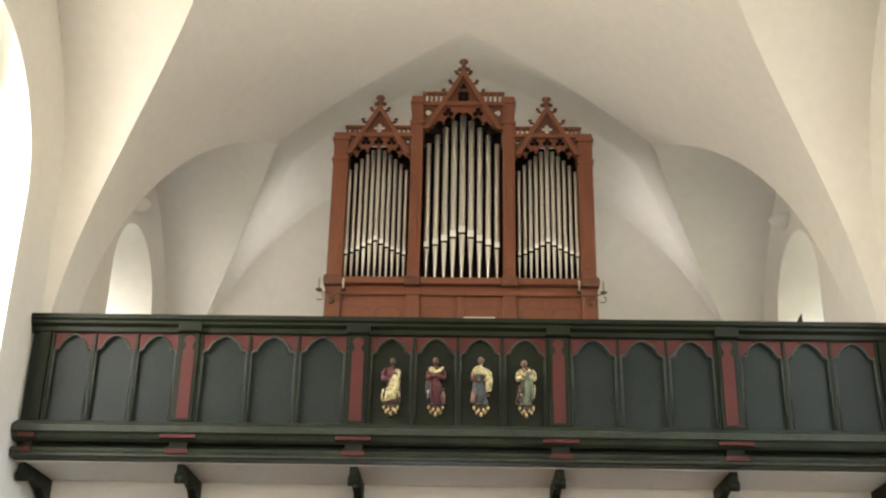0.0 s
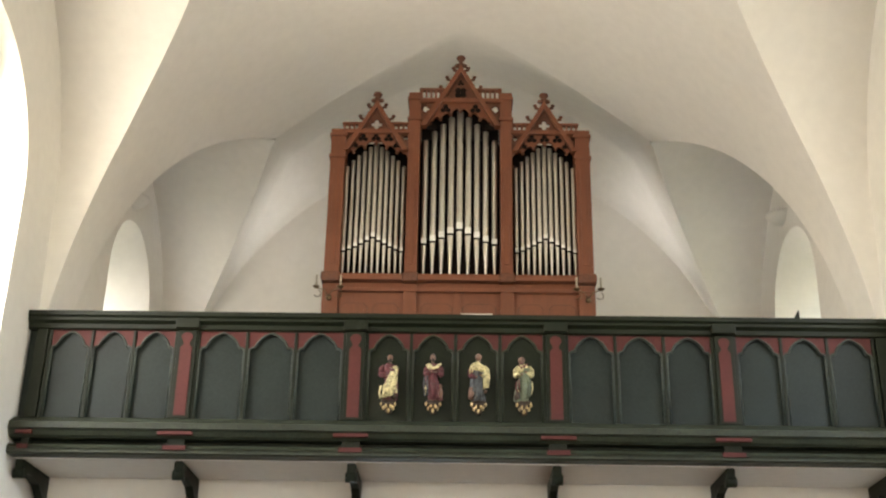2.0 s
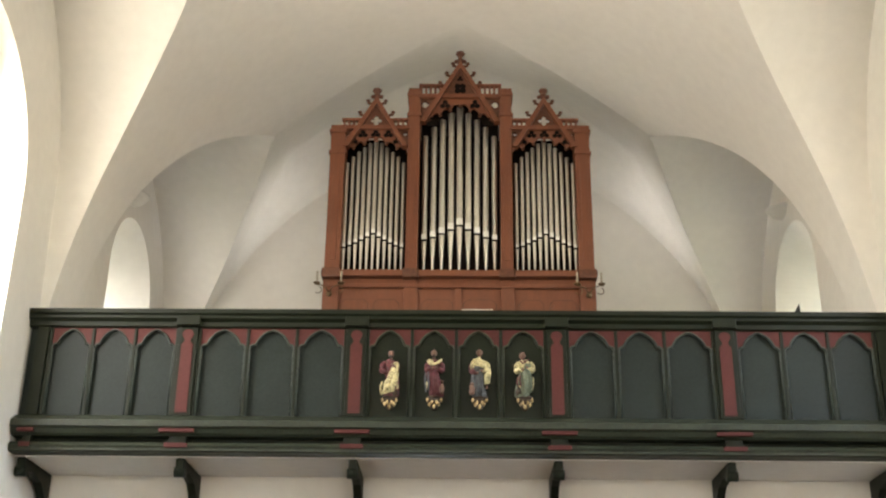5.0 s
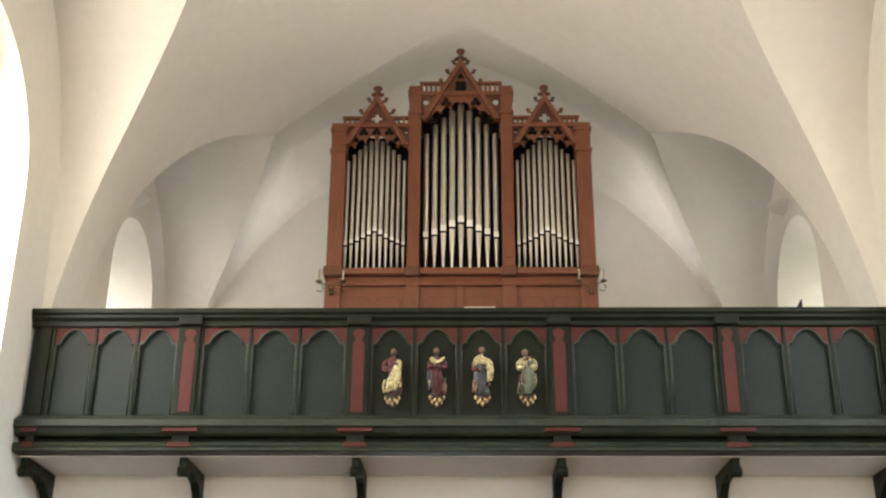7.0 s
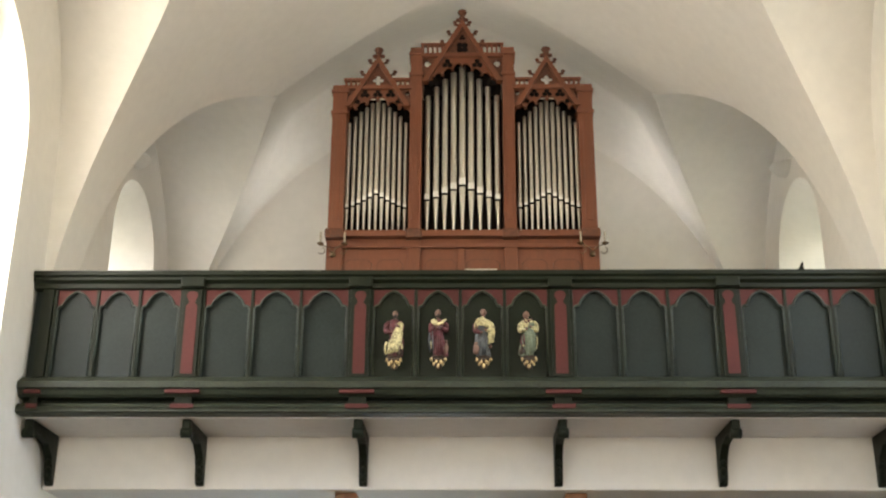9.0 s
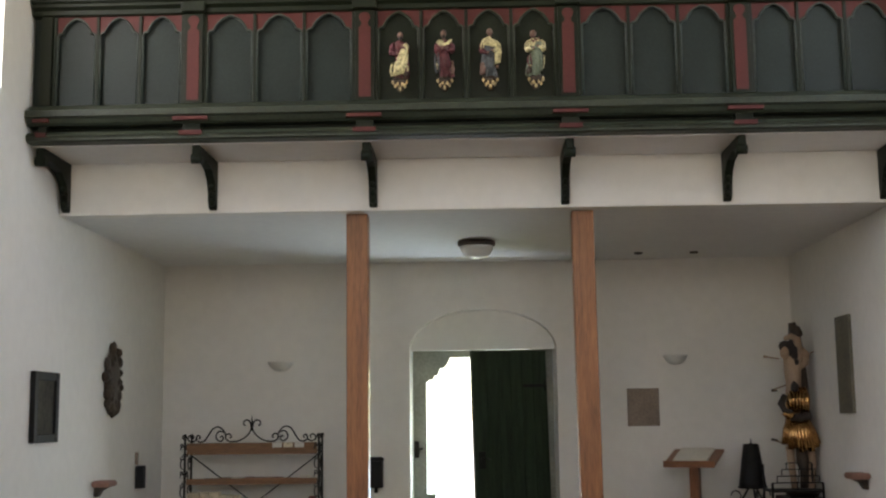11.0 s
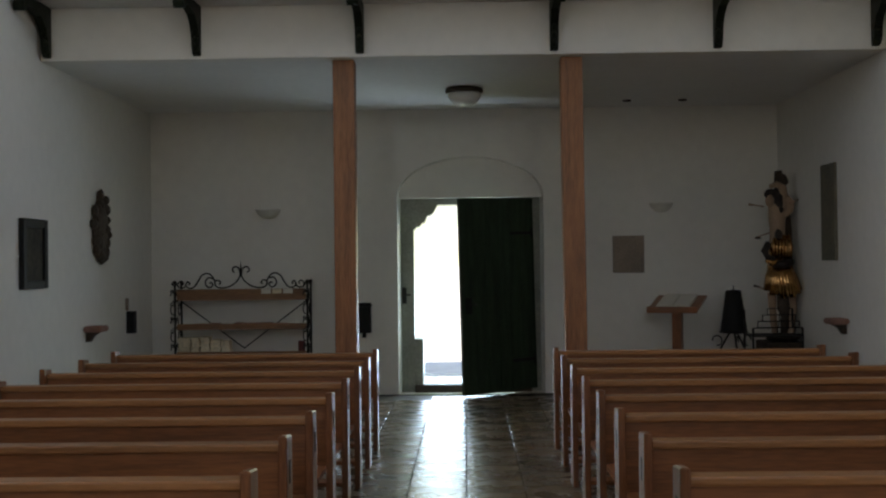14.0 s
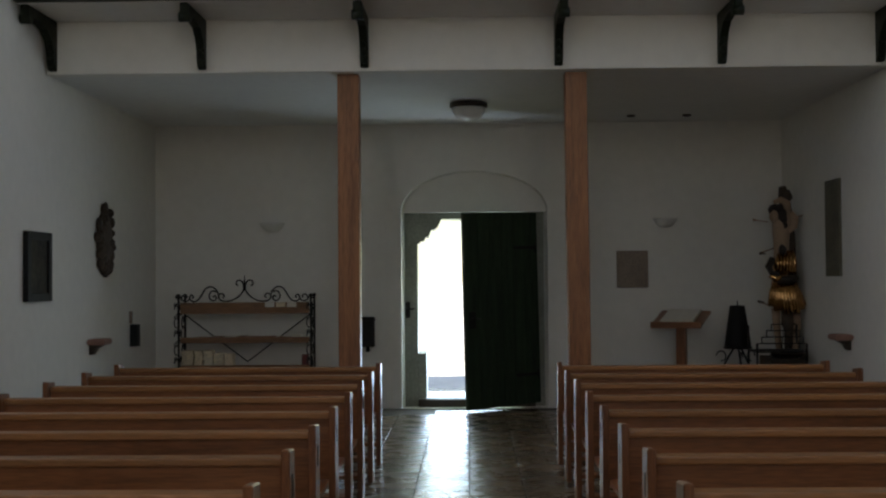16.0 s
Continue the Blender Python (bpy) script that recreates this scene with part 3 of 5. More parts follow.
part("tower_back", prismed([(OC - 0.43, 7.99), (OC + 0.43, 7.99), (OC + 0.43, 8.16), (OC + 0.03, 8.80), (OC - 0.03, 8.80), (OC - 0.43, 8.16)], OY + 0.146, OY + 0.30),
     ORGAN_SHADE, organ, "near black backing for the shade in the middle tower")
ob("cornice", OC - 1.44, OC + 1.44, OY - 0.075, OY + 0.5, 6.225, 6.30, bevel=0.015)
ob("cornice_lower", OC - 1.42, OC + 1.42, OY - 0.03, OY + 0.4, 6.115, 6.16, bevel=0.012)
ob("frieze_board", OC - 1.41, OC + 1.41, OY + 0.012, OY + 0.4, 6.16, 6.225, bevel=0.002)
for x in (-1.385, -0.555, 0.455, 1.285):
    w = 0.08 if abs(x - OC) > 1 else 0.065
    p = ob("pilaster", x - w, x + w, OY - 0.03, OY + 0.4, 6.30, 7.95 if abs(x - OC) > 1 else 8.42)
    ob("pilaster_face", x - w * 0.45, x + w * 0.45, OY - 0.038, OY - 0.02, 6.42, 7.6, parent=p, bevel=0.004)
    ob("corbel", x - w - 0.02, x + w + 0.02, OY - 0.09, OY + 0.01, 6.205, 6.315, mat=ORGAN_CARVED, bevel=0.02, parent=p)
    ob("pilaster_foot", x - w - 0.005, x + w + 0.005, OY - 0.02, OY + 0.1, 5.4, 6.205, parent=p)
    top = 7.95 if abs(x - OC) > 1 else 8.42
    ob("capital", x - w - 0.018, x + w + 0.018, OY - 0.05, OY + 0.2, top - 0.01, top + 0.03, bevel=0.012, parent=p)
    ob("cap_block", x - w - 0.005, x + w + 0.005, OY - 0.04, OY + 0.18, top + 0.03, top + 0.085, bevel=0.012, parent=p)
    ob("collar", x - w - 0.015, x + w + 0.015, OY - 0.045, OY + 0.1, top - 0.27, top - 0.23, bevel=0.01, parent=p)
# framed panels of the lower case
for x0, x1 in ((-1.27, -1.0), (-0.93, -0.68), (-0.43, -0.12), (0.0, 0.33), (0.58, 0.82), (0.90, 1.16)):
    bm = bmesh.new()
    prism(bm, [(x0, 5.2), (x1, 5.2), (x1, 5.945), (x1 - 0.04, 5.985), (x0 + 0.04, 5.985), (x0, 5.945)], OY + 0.004, OY + 0.03)
    prism(bm, [(x0 + 0.03, 5.23), (x1 - 0.03, 5.23), (x1 - 0.03, 5.925), (x1 - 0.06, 5.95), (x0 + 0.06, 5.95), (x0 + 0.03, 5.925)], OY - 0.006, OY + 0.02)
    part("panel", bm, ORGAN, organ)
    bm = prismed([(x0 - 0.012, 5.19), (x1 + 0.012, 5.19), (x1 + 0.012, 5.95), (x1 - 0.035, 5.997), (x0 + 0.035, 5.997), (x0 - 0.012, 5.95)], OY + 0.009, OY + 0.03)
    part("panel_groove", bm, ORGAN_CARVED, organ)
for x in (-0.555, -0.06, 0.455):
    ob("stile", x - 0.035, x + 0.035, OY - 0.004, OY + 0.04, 5.0, 6.115, bevel=0.004)


def pipe(x, y, r, z_foot, z_mouth, z_top):
    bm = bmesh.new()
    lathe(bm, [(r * 0.22, z_foot), (r * 0.30, z_foot + 0.02), (r * 0.97, z_mouth - 0.01), (r, z_mouth), (r, z_top - 0.004), (r * 0.86, z_top)], x, y, 14)
    p = part("pipe", bm, TIN, organ)
    bm = bmesh.new()
    h = 2.1 * r
    prism(bm, [(x - r * 0.94, z_mouth + 0.016), (x + r * 0.94, z_mouth + 0.016), (x + r * 0.90, z_mouth + 0.016 + h), (x - r * 0.90, z_mouth + 0.016 + h)], y - r * 1.04, y - r * 0.55)
    part("lip", bm, TIN_LIP, p, "bright tin upper lip")
    # near black block: the shade of the mouth is in its colour
    bm = boxed(x - r * 0.9, x + r * 0.9, y - r * 1.01, y - r * 0.6, z_mouth - 0.006, z_mouth + 0.013)
    part("mouth", bm, ORGAN_SHADE, p)


def field(x0, x1, n, low, high, z_out, z_mid):
    step = (x1 - x0) / n
    for k in range(n):
        s = 1 - abs(k - (n - 1) / 2) / ((n - 1) / 2)
        r = step * (0.31 + 0.075 * s)
        pipe(x0 + (k + 0.5) * step, OY + 0.10, r, 6.305, low + (high - low) * s ** 1.25, z_out + (z_mid - z_out) * s ** 0.85)


field(-1.315, -0.635, 11, 6.605, 6.765, 7.63, 7.92)
field(-0.475, 0.375, 9, 6.69, 6.86, 7.96, 8.33)
field(0.535, 1.215, 11, 6.605, 6.765, 7.63, 7.92)
# toe board in the same painted shade
ob("toe_board", OC - 1.3, OC + 1.3, OY + 0.0, OY + 0.3, 6.296, 6.312, mat=ORGAN_SHADE, bevel=0.0)


def ring(bm, cx, cz, r, tr, y, n=12, a0=0.0, a1=2 * math.pi):
    closed = a1 - a0 > 6.28
    m = n if closed else n + 1
    tube(bm, [(cx + r * math.cos(a0 + (a1 - a0) * k / n), y, cz + r * math.sin(a0 + (a1 - a0) * k / n)) for k in range(m)], tr, 6, closed)


def curtain(bm, x0, x1, low, high, y0, y1, n):
    """A standing plate whose lower and upper edge are functions of x."""
    rows = []
    for k in range(n + 1):
        x = x0 + (x1 - x0) * k / n
        lo, hi = low(x), max(low(x) + 0.004, high(x))
        rows.append([bm.verts.new(p) for p in ((x, y0, lo), (x, y0, hi), (x, y1, hi), (x, y1, lo))])
    for a, b in zip(rows, rows[1:]):
        for i in range(4):
            bm.faces.new((a[i], b[i], b[(i + 1) % 4], a[(i + 1) % 4]))
    bm.faces.new(rows[0])
    bm.faces.new(rows[-1])


def pierced(bm, poly, cx, cz, inner, y0, y1, n=56):
    """A plate inside a convex polygon with a hole round (cx, cz), whose radius is a function of the angle."""
    rows = []
    for k in range(n):
        a = 2 * math.pi * (k + 0.5) / n
        dx, dz = math.cos(a), math.sin(a)
        out = 9.0
        for (ax, az), (bx, bz) in zip(poly, poly[1:] + poly[:1]):
            ex, ez = bx - ax, bz - az
            det = dx * ez - dz * ex
            if abs(det) > 1e-9:
                t = ((ax - cx) * ez - (az - cz) * ex) / det
                if t > 0:
                    out = min(out, t)
        r = min(inner(a), out - 0.004)
        rows.append([bm.verts.new((cx + q * dx, y, cz + q * dz)) for q, y in ((r, y0), (out, y0), (out, y1), (r, y1))])
    for a, b in zip(rows, rows[1:] + rows[:1]):
        for i in range(4):
            bm.faces.new((a[i], b[i], b[(i + 1) % 4], a[(i + 1) % 4]))


def dark_foil(parent, x, z, r, y, lobes=3, turn=math.pi / 2):
    """A raised near black lobed block for the shade of a piercing."""
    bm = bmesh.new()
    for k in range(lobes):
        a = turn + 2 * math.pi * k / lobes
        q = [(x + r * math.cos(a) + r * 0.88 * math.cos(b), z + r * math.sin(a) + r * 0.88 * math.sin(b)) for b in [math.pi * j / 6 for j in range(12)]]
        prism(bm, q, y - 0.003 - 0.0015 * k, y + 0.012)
    part("shade_foil", bm, ORGAN_SHADE, parent, "near black lobed block for the shade of a piercing")


def crown(x0, x1, z_spring, z_beam, z_rail, z_top, z_tip, tall):
    """Cusped tracery, raking gable, pierced railing and finial over one field of pipes."""
    c, w = (x0 + x1) / 2, (x1 - x0) / 2
    y0, y1 = OY - 0.02, OY + 0.04
    slope = (z_top - z_spring) / w
    rake = lambda x: z_top - slope * abs(x - c)

    # cusped plate hanging between the rakes
    lobes = 8 if tall else 6
    drop = 0.24 if tall else 0.16
    mid = z_beam - (0.06 if tall else 0.085)
    low = lambda x: mid - drop * (abs(x - c) / w) ** 1.15 + 0.045 * abs(math.sin(math.pi * lobes * (x - x0) / (2 * w))) - 0.03
    high = lambda x: min(z_beam + 0.01, rake(x) - 0.01)
    bm = bmesh.new()
    curtain(bm, x0 + 0.004, x1 - 0.004, low, high, OY - 0.002, OY + 0.028, 96)
    plate = part("tracery_plate", bm, ORGAN, organ)
    for k in range(lobes + 1):
        x = x0 + 2 * w * k / lobes
        if abs(x - c) > w - 0.01:
            continue
        bm = bmesh.new()
        blob(bm, (x, OY + 0.01, low(x) - 0.006), (0.022, 0.02, 0.02), u=7, v=5)
        part("cusp", bm, ORGAN_CARVED, plate)
    if tall:
        for dx, z in ((0.165, z_beam - 0.075), (0.315, z_beam - 0.30)):
            for s in (-1, 1):
                dark_foil(plate, c + s * dx, z, 0.033, OY - 0.002)
    else:
        for dx, z in ((0.0, z_beam - 0.045), (0.14, z_beam - 0.05), (0.245, z_beam - 0.13)):
            for s in (-1, 1) if dx else (1,):
                dark_foil(plate, c + s * dx, z, 0.030, OY - 0.002)
    # corner pieces outside the rakes, under the beam
    for s in (-1, 1):
        a, b = (x0, c - (z_top - z_beam) / slope) if s < 0 else (c + (z_top - z_beam) / slope, x1)
        tri = [(a, z_beam), (b, z_beam), (x0, z_spring) if s < 0 else (x1, z_spring)]
        cx, cz = sum(p[0] for p in tri) / 3 + s * 0.005, sum(p[1] for p in tri) / 3 + 0.025
        bm = bmesh.new()
        pierced(bm, tri, cx, cz, lambda q: (0.040 if tall else 0.024) * (0.75 + 0.35 * abs(math.cos(2 * q))), OY, OY + 0.025, 40)
        part("corner_tracery", bm, ORGAN_CARVED, organ)
    # beam and pierced railing
    part("beam", boxed(x0 - 0.02, x1 + 0.02, y0 - 0.022, y1 + 0.05, z_beam, z_beam + 0.05, 0.012), ORGAN, organ)
    gap = (z_top - z_beam - 0.05) / slope
    for s in (-1, 1):
        a, b = (x0 - 0.02, c - gap + 0.10) if s < 0 else (c + gap - 0.10, x1 + 0.02)
        rail = part("railing", boxed(a, b, y0 - 0.004, y1, z_rail - 0.026, z_rail, 0.005), ORGAN, organ)
        m = max(3, round((b - a) / 0.052))
        for k in range(m):
            x = a + (b - a) * (k + 0.5) / m
            part("baluster", boxed(x - 0.011, x + 0.011, y0 + 0.012, y1 - 0.012, z_beam + 0.045, z_rail - 0.022), ORGAN, rail)
    # raking gable over the beam
    t = 0.062
    bm = bmesh.new()
    for s in (-1, 1):
        prism(bm, [(c + s * w, z_spring - 0.02), (c + s * (w - t), z_spring - 0.02), (c, z_top - slope * t * 0.9), (c, z_top), ], y0 - 0.03, y1 + 0.01)
    bmesh.ops.remove_doubles(bm, verts=bm.verts, dist=0.0005)
    gable = part("gable", bm, ORGAN, organ)
    zq = z_beam + (0.145 if tall else 0.125)
    half = (z_top - slope * 0.05 - z_beam - 0.05) / slope
    tri = [(c - half, z_beam + 0.05), (c + half, z_beam + 0.05), (c, z_top - slope * 0.05)]
    bm = bmesh.new()
    if tall:
        prism(bm, tri, OY, OY + 0.025)
        q = part("gable_tracery", bm, ORGAN_CARVED, gable)
        dark_foil(q, c, zq - 0.01, 0.040, OY, 4, math.pi / 4)
        dark_foil(q, c, zq + 0.115, 0.020, OY)
    else:
        pierced(bm, tri, c, zq, lambda a: 0.026 + 0.036 * abs(math.cos(2 * a)) ** 0.7, OY, OY + 0.025)
        part("gable_tracery", bm, ORGAN_CARVED, gable)
    for s in (-1, 1):
        for f in (0.62, 0.86) if not tall else (0.60, 0.76, 0.92):
            bm = bmesh.new()
            x, z = c + s * w * (1 - f), z_spring + (z_top - z_spring) * f
            tube(bm, [(x, OY, z), (x + s * 0.028, OY, z + 0.018), (x + s * 0.045, OY, z + 0.04)], [0.016, 0.014, 0.008], 5)
            blob(bm, (x + s * 0.048, OY, z + 0.045), (0.026, 0.024, 0.018), u=6, v=5)
            blob(bm, (x + s * 0.038, OY, z + 0.014), (0.022, 0.018, 0.014), u=6, v=5)
            part("crocket", bm, ORGAN_CARVED, gable)
    bm = bmesh.new()
    lathe(bm, [(0.026, z_top - 0.07), (0.024, z_top + 0.02), (0.04, z_top + 0.035), (0.022, z_top + 0.05), (0.022, z_tip - 0.055), (0.045, z_tip - 0.035), (0.055, z_tip - 0.015), (0.045, z_tip)], c, OY, 8)
    for s in (-1, 1):
        blob(bm, (c + s * 0.045, OY, z_top + 0.012), (0.03, 0.025, 0.024), u=6, v=5)
    part("finial", bm, ORGAN_CARVED, gable)


crown(-1.335, -0.62, 7.79, 7.985, 8.13, 8.40, 8.505, False)
crown(0.52, 1.235, 7.79, 7.985, 8.13, 8.40, 8.505, False)
crown(-0.49, 0.39, 8.10, 8.385, 8.57, 8.86, 8.99, True)
ob("music_desk", -0.02, 0.30, OY - 0.22, OY - 0.19, 5.62, 5.805, mat=PAPER, bevel=0.004, label="white sheet music on the desk")
ob("desk_ledge", -0.06, 0.34, OY - 0.26, OY + 0.01, 5.60, 5.622)


def candle_arm(x):
    a = thing("candle_bracket", "small brass two-armed candle bracket on the organ case", "candle holder", group="organ candles")
    y = OY - 0.07
    bm = bmesh.new()
    blob(bm, (x, y + 0.02, 6.03), (0.032, 0.02, 0.032), u=10, v=6)
    part("rosette", bm, BRASS, a)
    for dx in (-0.125, 0.125):
        bm = bmesh.new()
        tube(bm, [(x, y, 6.04), (x + dx * 0.35, y - 0.03, 6.09), (x + dx * 0.7, y - 0.04, 6.105), (x + dx, y - 0.04, 6.11)], 0.006, 5)
        ring(bm, x + dx * 0.88, 6.05, 0.036, 0.005, y - 0.04, 9, -2.6, 1.2)
        part("arm", bm, BRASS, a)
        bm = bmesh.new()
        lathe(bm, [(0.008, 6.105), (0.036, 6.125), (0.038, 6.132), (0.014, 6.136)], x + dx, y - 0.04, 10)
        part("drip_pan", bm, BRASS, a)
        bm = bmesh.new()
        lathe(bm, [(0.011, 6.134), (0.011, 6.255), (0.003, 6.262)], x + dx, y - 0.04, 8)
        part("candle", bm, WAX, a)


candle_arm(-1.395)
candle_arm(1.295)

# pointed dark tip of a stand behind the parapet
bm = prismed([(3.08, 5.15), (3.20, 5.15), (3.18, 5.62), (3.11, 5.50)], 10.58, 10.62)
st = thing("music_stand", "dark pointed music stand behind the gallery parapet", "stand")
part("desk", bm, BLACK, st)
bm = bmesh.new()
tube(bm, [(3.14, 10.6, Z_SOFFIT + 0.14), (3.14, 10.6, 5.2)], 0.015)
part("pole", bm, BLACK, st)


# ---- painted figures on the parapet ----
def robe(bm, cx, cy, z0, z1, w0, w1, d, mi, phase):
    """A robe with folds between two heights."""
    rings, n, m = [], 36, 12
    for j in range(m + 1):
        t = j / m
        z = z0 + (z1 - z0) * t
        w = w0 + (w1 - w0) * t ** 0.8
        sway = 0.020 * math.sin(3.2 * t + phase)
        row = []
        for k in range(n):
            a = 2 * math.pi * k / n
            fold = 1 + (1 - 0.55 * t) * (0.20 * math.sin(7 * a + phase + 3.0 * t) + 0.09 * math.sin(13 * a - 2 * phase + 4 * t))
            row.append(bm.verts.new((cx + sway + w * fold * math.cos(a), cy + d * fold * math.sin(a), z + 0.008 * math.sin(5 * a + phase) * (1 - t))))
        rings.append(row)
    for A, B in zip(rings, rings[1:]):
        for k in range(n):
            f = bm.faces.new((A[k], A[(k + 1) % n], B[(k + 1) % n], B[k]))
            f.material_index, f.smooth = mi, True
    for row in (rings[0], rings[-1]):
        bm.faces.new(row).material_index = mi


def fold_band(bm, pts, widths, mi, ridges=3):
    """A hanging cloth band: several ridges side by side along a line."""
    for k in range(ridges):
        o = (k - (ridges - 1) / 2) / max(1, ridges - 1)
        tube(bm, [(p[0] + o * w * 1.5, p[1] - 0.006 * (k % 2), p[2] + 0.012 * o) for p, w in zip(pts, widths)], [0.42 * w for w in widths], 7, mi=mi)


CR, RD, BL, GR, FC, HA, DW = range(7)
ROBES = [CREAMCLOTH, REDCLOTH, BLUECLOTH, GREENCLOTH, FACE, HAIR, DARKWOOD]


def figure(x, label, gown, shoulder, phase, head, beard, sleeves, bands, lumps):
    """gown and shoulder: materials; head: sideways and up; sleeves: material, side, elbow out, hand height;
    bands of cloth: material, ridges, width and the line across and up; lumps: material, across, up, wide, tall."""
    x -= 0.03
    y, z = YF - 0.035, 4.472
    bm = bmesh.new()
    robe(bm, x, y, z + 0.005, z + 0.30, 0.056, 0.046, 0.040, gown, phase)
    blob(bm, (x + 0.3 * head[0], y, z + 0.298), (0.055, 0.042, 0.044), shoulder, u=14, v=9, rough=0.012)
    for mi, side, out, hand in sleeves:
        a, b, c = (x + side * 0.045, y - 0.004, z + 0.315), (x + side * out, y - 0.015, z + 0.235), (x + side * 0.026, y - 0.058, z + hand)
        tube(bm, [a, ((a[0] + b[0]) / 2 + side * 0.008, y - 0.008, z + 0.285), b], [0.020, 0.026, 0.024], 8, mi=mi)
        tube(bm, [b, ((b[0] + c[0]) / 2, y - 0.045, (b[2] + c[2]) / 2), c], [0.024, 0.020, 0.012], 8, mi=mi)
        blob(bm, (x + side * 0.018, y - 0.062, z + hand + 0.006), (0.012, 0.011, 0.012), FC, u=7, v=5)
    for mi, ridges, wide, line in bands:
        n = len(line) - 1
        fold_band(bm, [(x + u, y - 0.036 - 0.020 * math.sin(math.pi * (k + 0.4) / (n + 0.8)), z + v) for k, (u, v) in enumerate(line)],
                  [wide * (0.7 + 0.5 * math.sin(math.pi * (k + 0.5) / (n + 1))) for k in range(n + 1)], mi, ridges)
    for mi, u, v, wide, tall in lumps:
        blob(bm, (x + u, y - 0.028, z + v), (wide, wide, tall), mi, u=9, v=7, rough=0.014)
    hx, hz = x + head[0], z + head[1]
    blob(bm, (hx, y - 0.006, hz - 0.038), (0.014, 0.015, 0.02), FC, u=8, v=6)
    blob(bm, (hx, y - 0.012, hz), (0.024, 0.028, 0.032), FC, u=12, v=9)
    blob(bm, (hx, y + 0.008, hz + 0.012), (0.029, 0.026, 0.029), HA if beard else FC, u=12, v=9, rough=0.008)
    if beard:
        blob(bm, (hx, y - 0.028, hz - 0.026), (0.016, 0.014, 0.02), HA, u=8, v=6)
    blob(bm, (x, y, z), (0.072, 0.038, 0.017), DW, rough=0.008)
    tagged(link("saint_relief", bm, ROBES), label, "statue", group="parapet figures")
    bm = bmesh.new()
    lathe(bm, [(0.066, z - 0.016), (0.060, z - 0.034), (0.044, z - 0.050), (0.036, z - 0.074), (0.026, z - 0.096), (0.010, z - 0.108)], x, YF - 0.01, 12, mi=1)
    for k in range(7):
        blob(bm, (x - 0.06 + 0.02 * k, YF - 0.062, z - 0.030 - 0.026 * (k % 2) - 0.010 * (3 - abs(k - 3))), (0.013, 0.013, 0.02), u=6, v=5, rough=0.006)
    blob(bm, (x, YF - 0.045, z - 0.082), (0.016, 0.014, 0.024), u=7, v=5)
    tagged(link("gilded_console", bm, [PALEGILT, DARKWOOD]), "gilded leaf console carrying a small figure", "console", group="figure consoles")


figure(-0.605, "small painted saint in cream mantle over a red gown", RD, RD, 0.4, (0.004, 0.385), True,
       [(RD, -1, 0.074, 0.20), (RD, 1, 0.055, 0.27)],
       [(CR, 4, 0.030, [(0.050, 0.275), (0.030, 0.20), (0.0, 0.115), (-0.035, 0.02)]), (CR, 3, 0.024, [(0.052, 0.20), (0.035, 0.12), (0.01, 0.03)]),
        (CR, 2, 0.02, [(-0.05, 0.13), (-0.06, 0.07), (-0.055, 0.015)])],
       [(CR, 0.052, 0.285, 0.022, 0.018), (DW, 0.045, 0.035, 0.026, 0.03), (CR, 0.068, 0.09, 0.009, 0.03)])
figure(-0.22, "small painted saint in crimson robe beside a child", RD, RD, 1.9, (-0.008, 0.392), True,
       [(RD, -1, 0.066, 0.245), (RD, 1, 0.066, 0.245)],
       [(CR, 3, 0.018, [(-0.052, 0.325), (-0.02, 0.285), (0.02, 0.285), (0.052, 0.325)]), (BL, 2, 0.016, [(-0.066, 0.21), (-0.066, 0.13), (-0.058, 0.04)]),
        (RD, 3, 0.018, [(0.0, 0.23), (0.004, 0.13), (0.002, 0.02)])],
       [(FC, 0.066, 0.065, 0.019, 0.05), (FC, 0.062, 0.135, 0.016, 0.018), (CR, -0.066, 0.10, 0.008, 0.04)])
figure(0.17, "small painted saint in grey blue robe and cream mantle", BL, CR, 3.1, (0.0, 0.400), False,
       [(RD, -1, 0.072, 0.20), (CR, 1, 0.074, 0.22)],
       [(CR, 3, 0.022, [(-0.055, 0.31), (-0.025, 0.335), (0.015, 0.285), (0.055, 0.265)]), (CR, 3, 0.022, [(0.066, 0.28), (0.070, 0.20), (0.062, 0.11)]),
        (CR, 2, 0.014, [(-0.03, 0.335), (-0.062, 0.285), (-0.066, 0.245)]), (BL, 3, 0.02, [(0.0, 0.22), (0.006, 0.12), (0.004, 0.02)])],
       [(FC, -0.062, 0.06, 0.030, 0.05), (FC, -0.058, 0.11, 0.022, 0.022), (FC, 0.060, 0.085, 0.014, 0.018)])
figure(0.56, "small painted saint in grey green robe with cream sleeves", GR, CR, 4.4, (-0.018, 0.372), False,
       [(CR, -1, 0.072, 0.23), (CR, 1, 0.070, 0.25)],
       [(RD, 2, 0.015, [(-0.03, 0.33), (-0.005, 0.30), (0.02, 0.325)]), (GR, 4, 0.026, [(0.01, 0.235), (0.025, 0.15), (0.03, 0.03)]),
        (RD, 2, 0.014, [(-0.052, 0.18), (-0.056, 0.13), (-0.045, 0.08)]), (CR, 2, 0.010, [(0.062, 0.17), (0.064, 0.11), (0.056, 0.05)])],
       [(DW, -0.055, 0.05, 0.028, 0.04), (CR, -0.05, 0.085, 0.012, 0.016)])


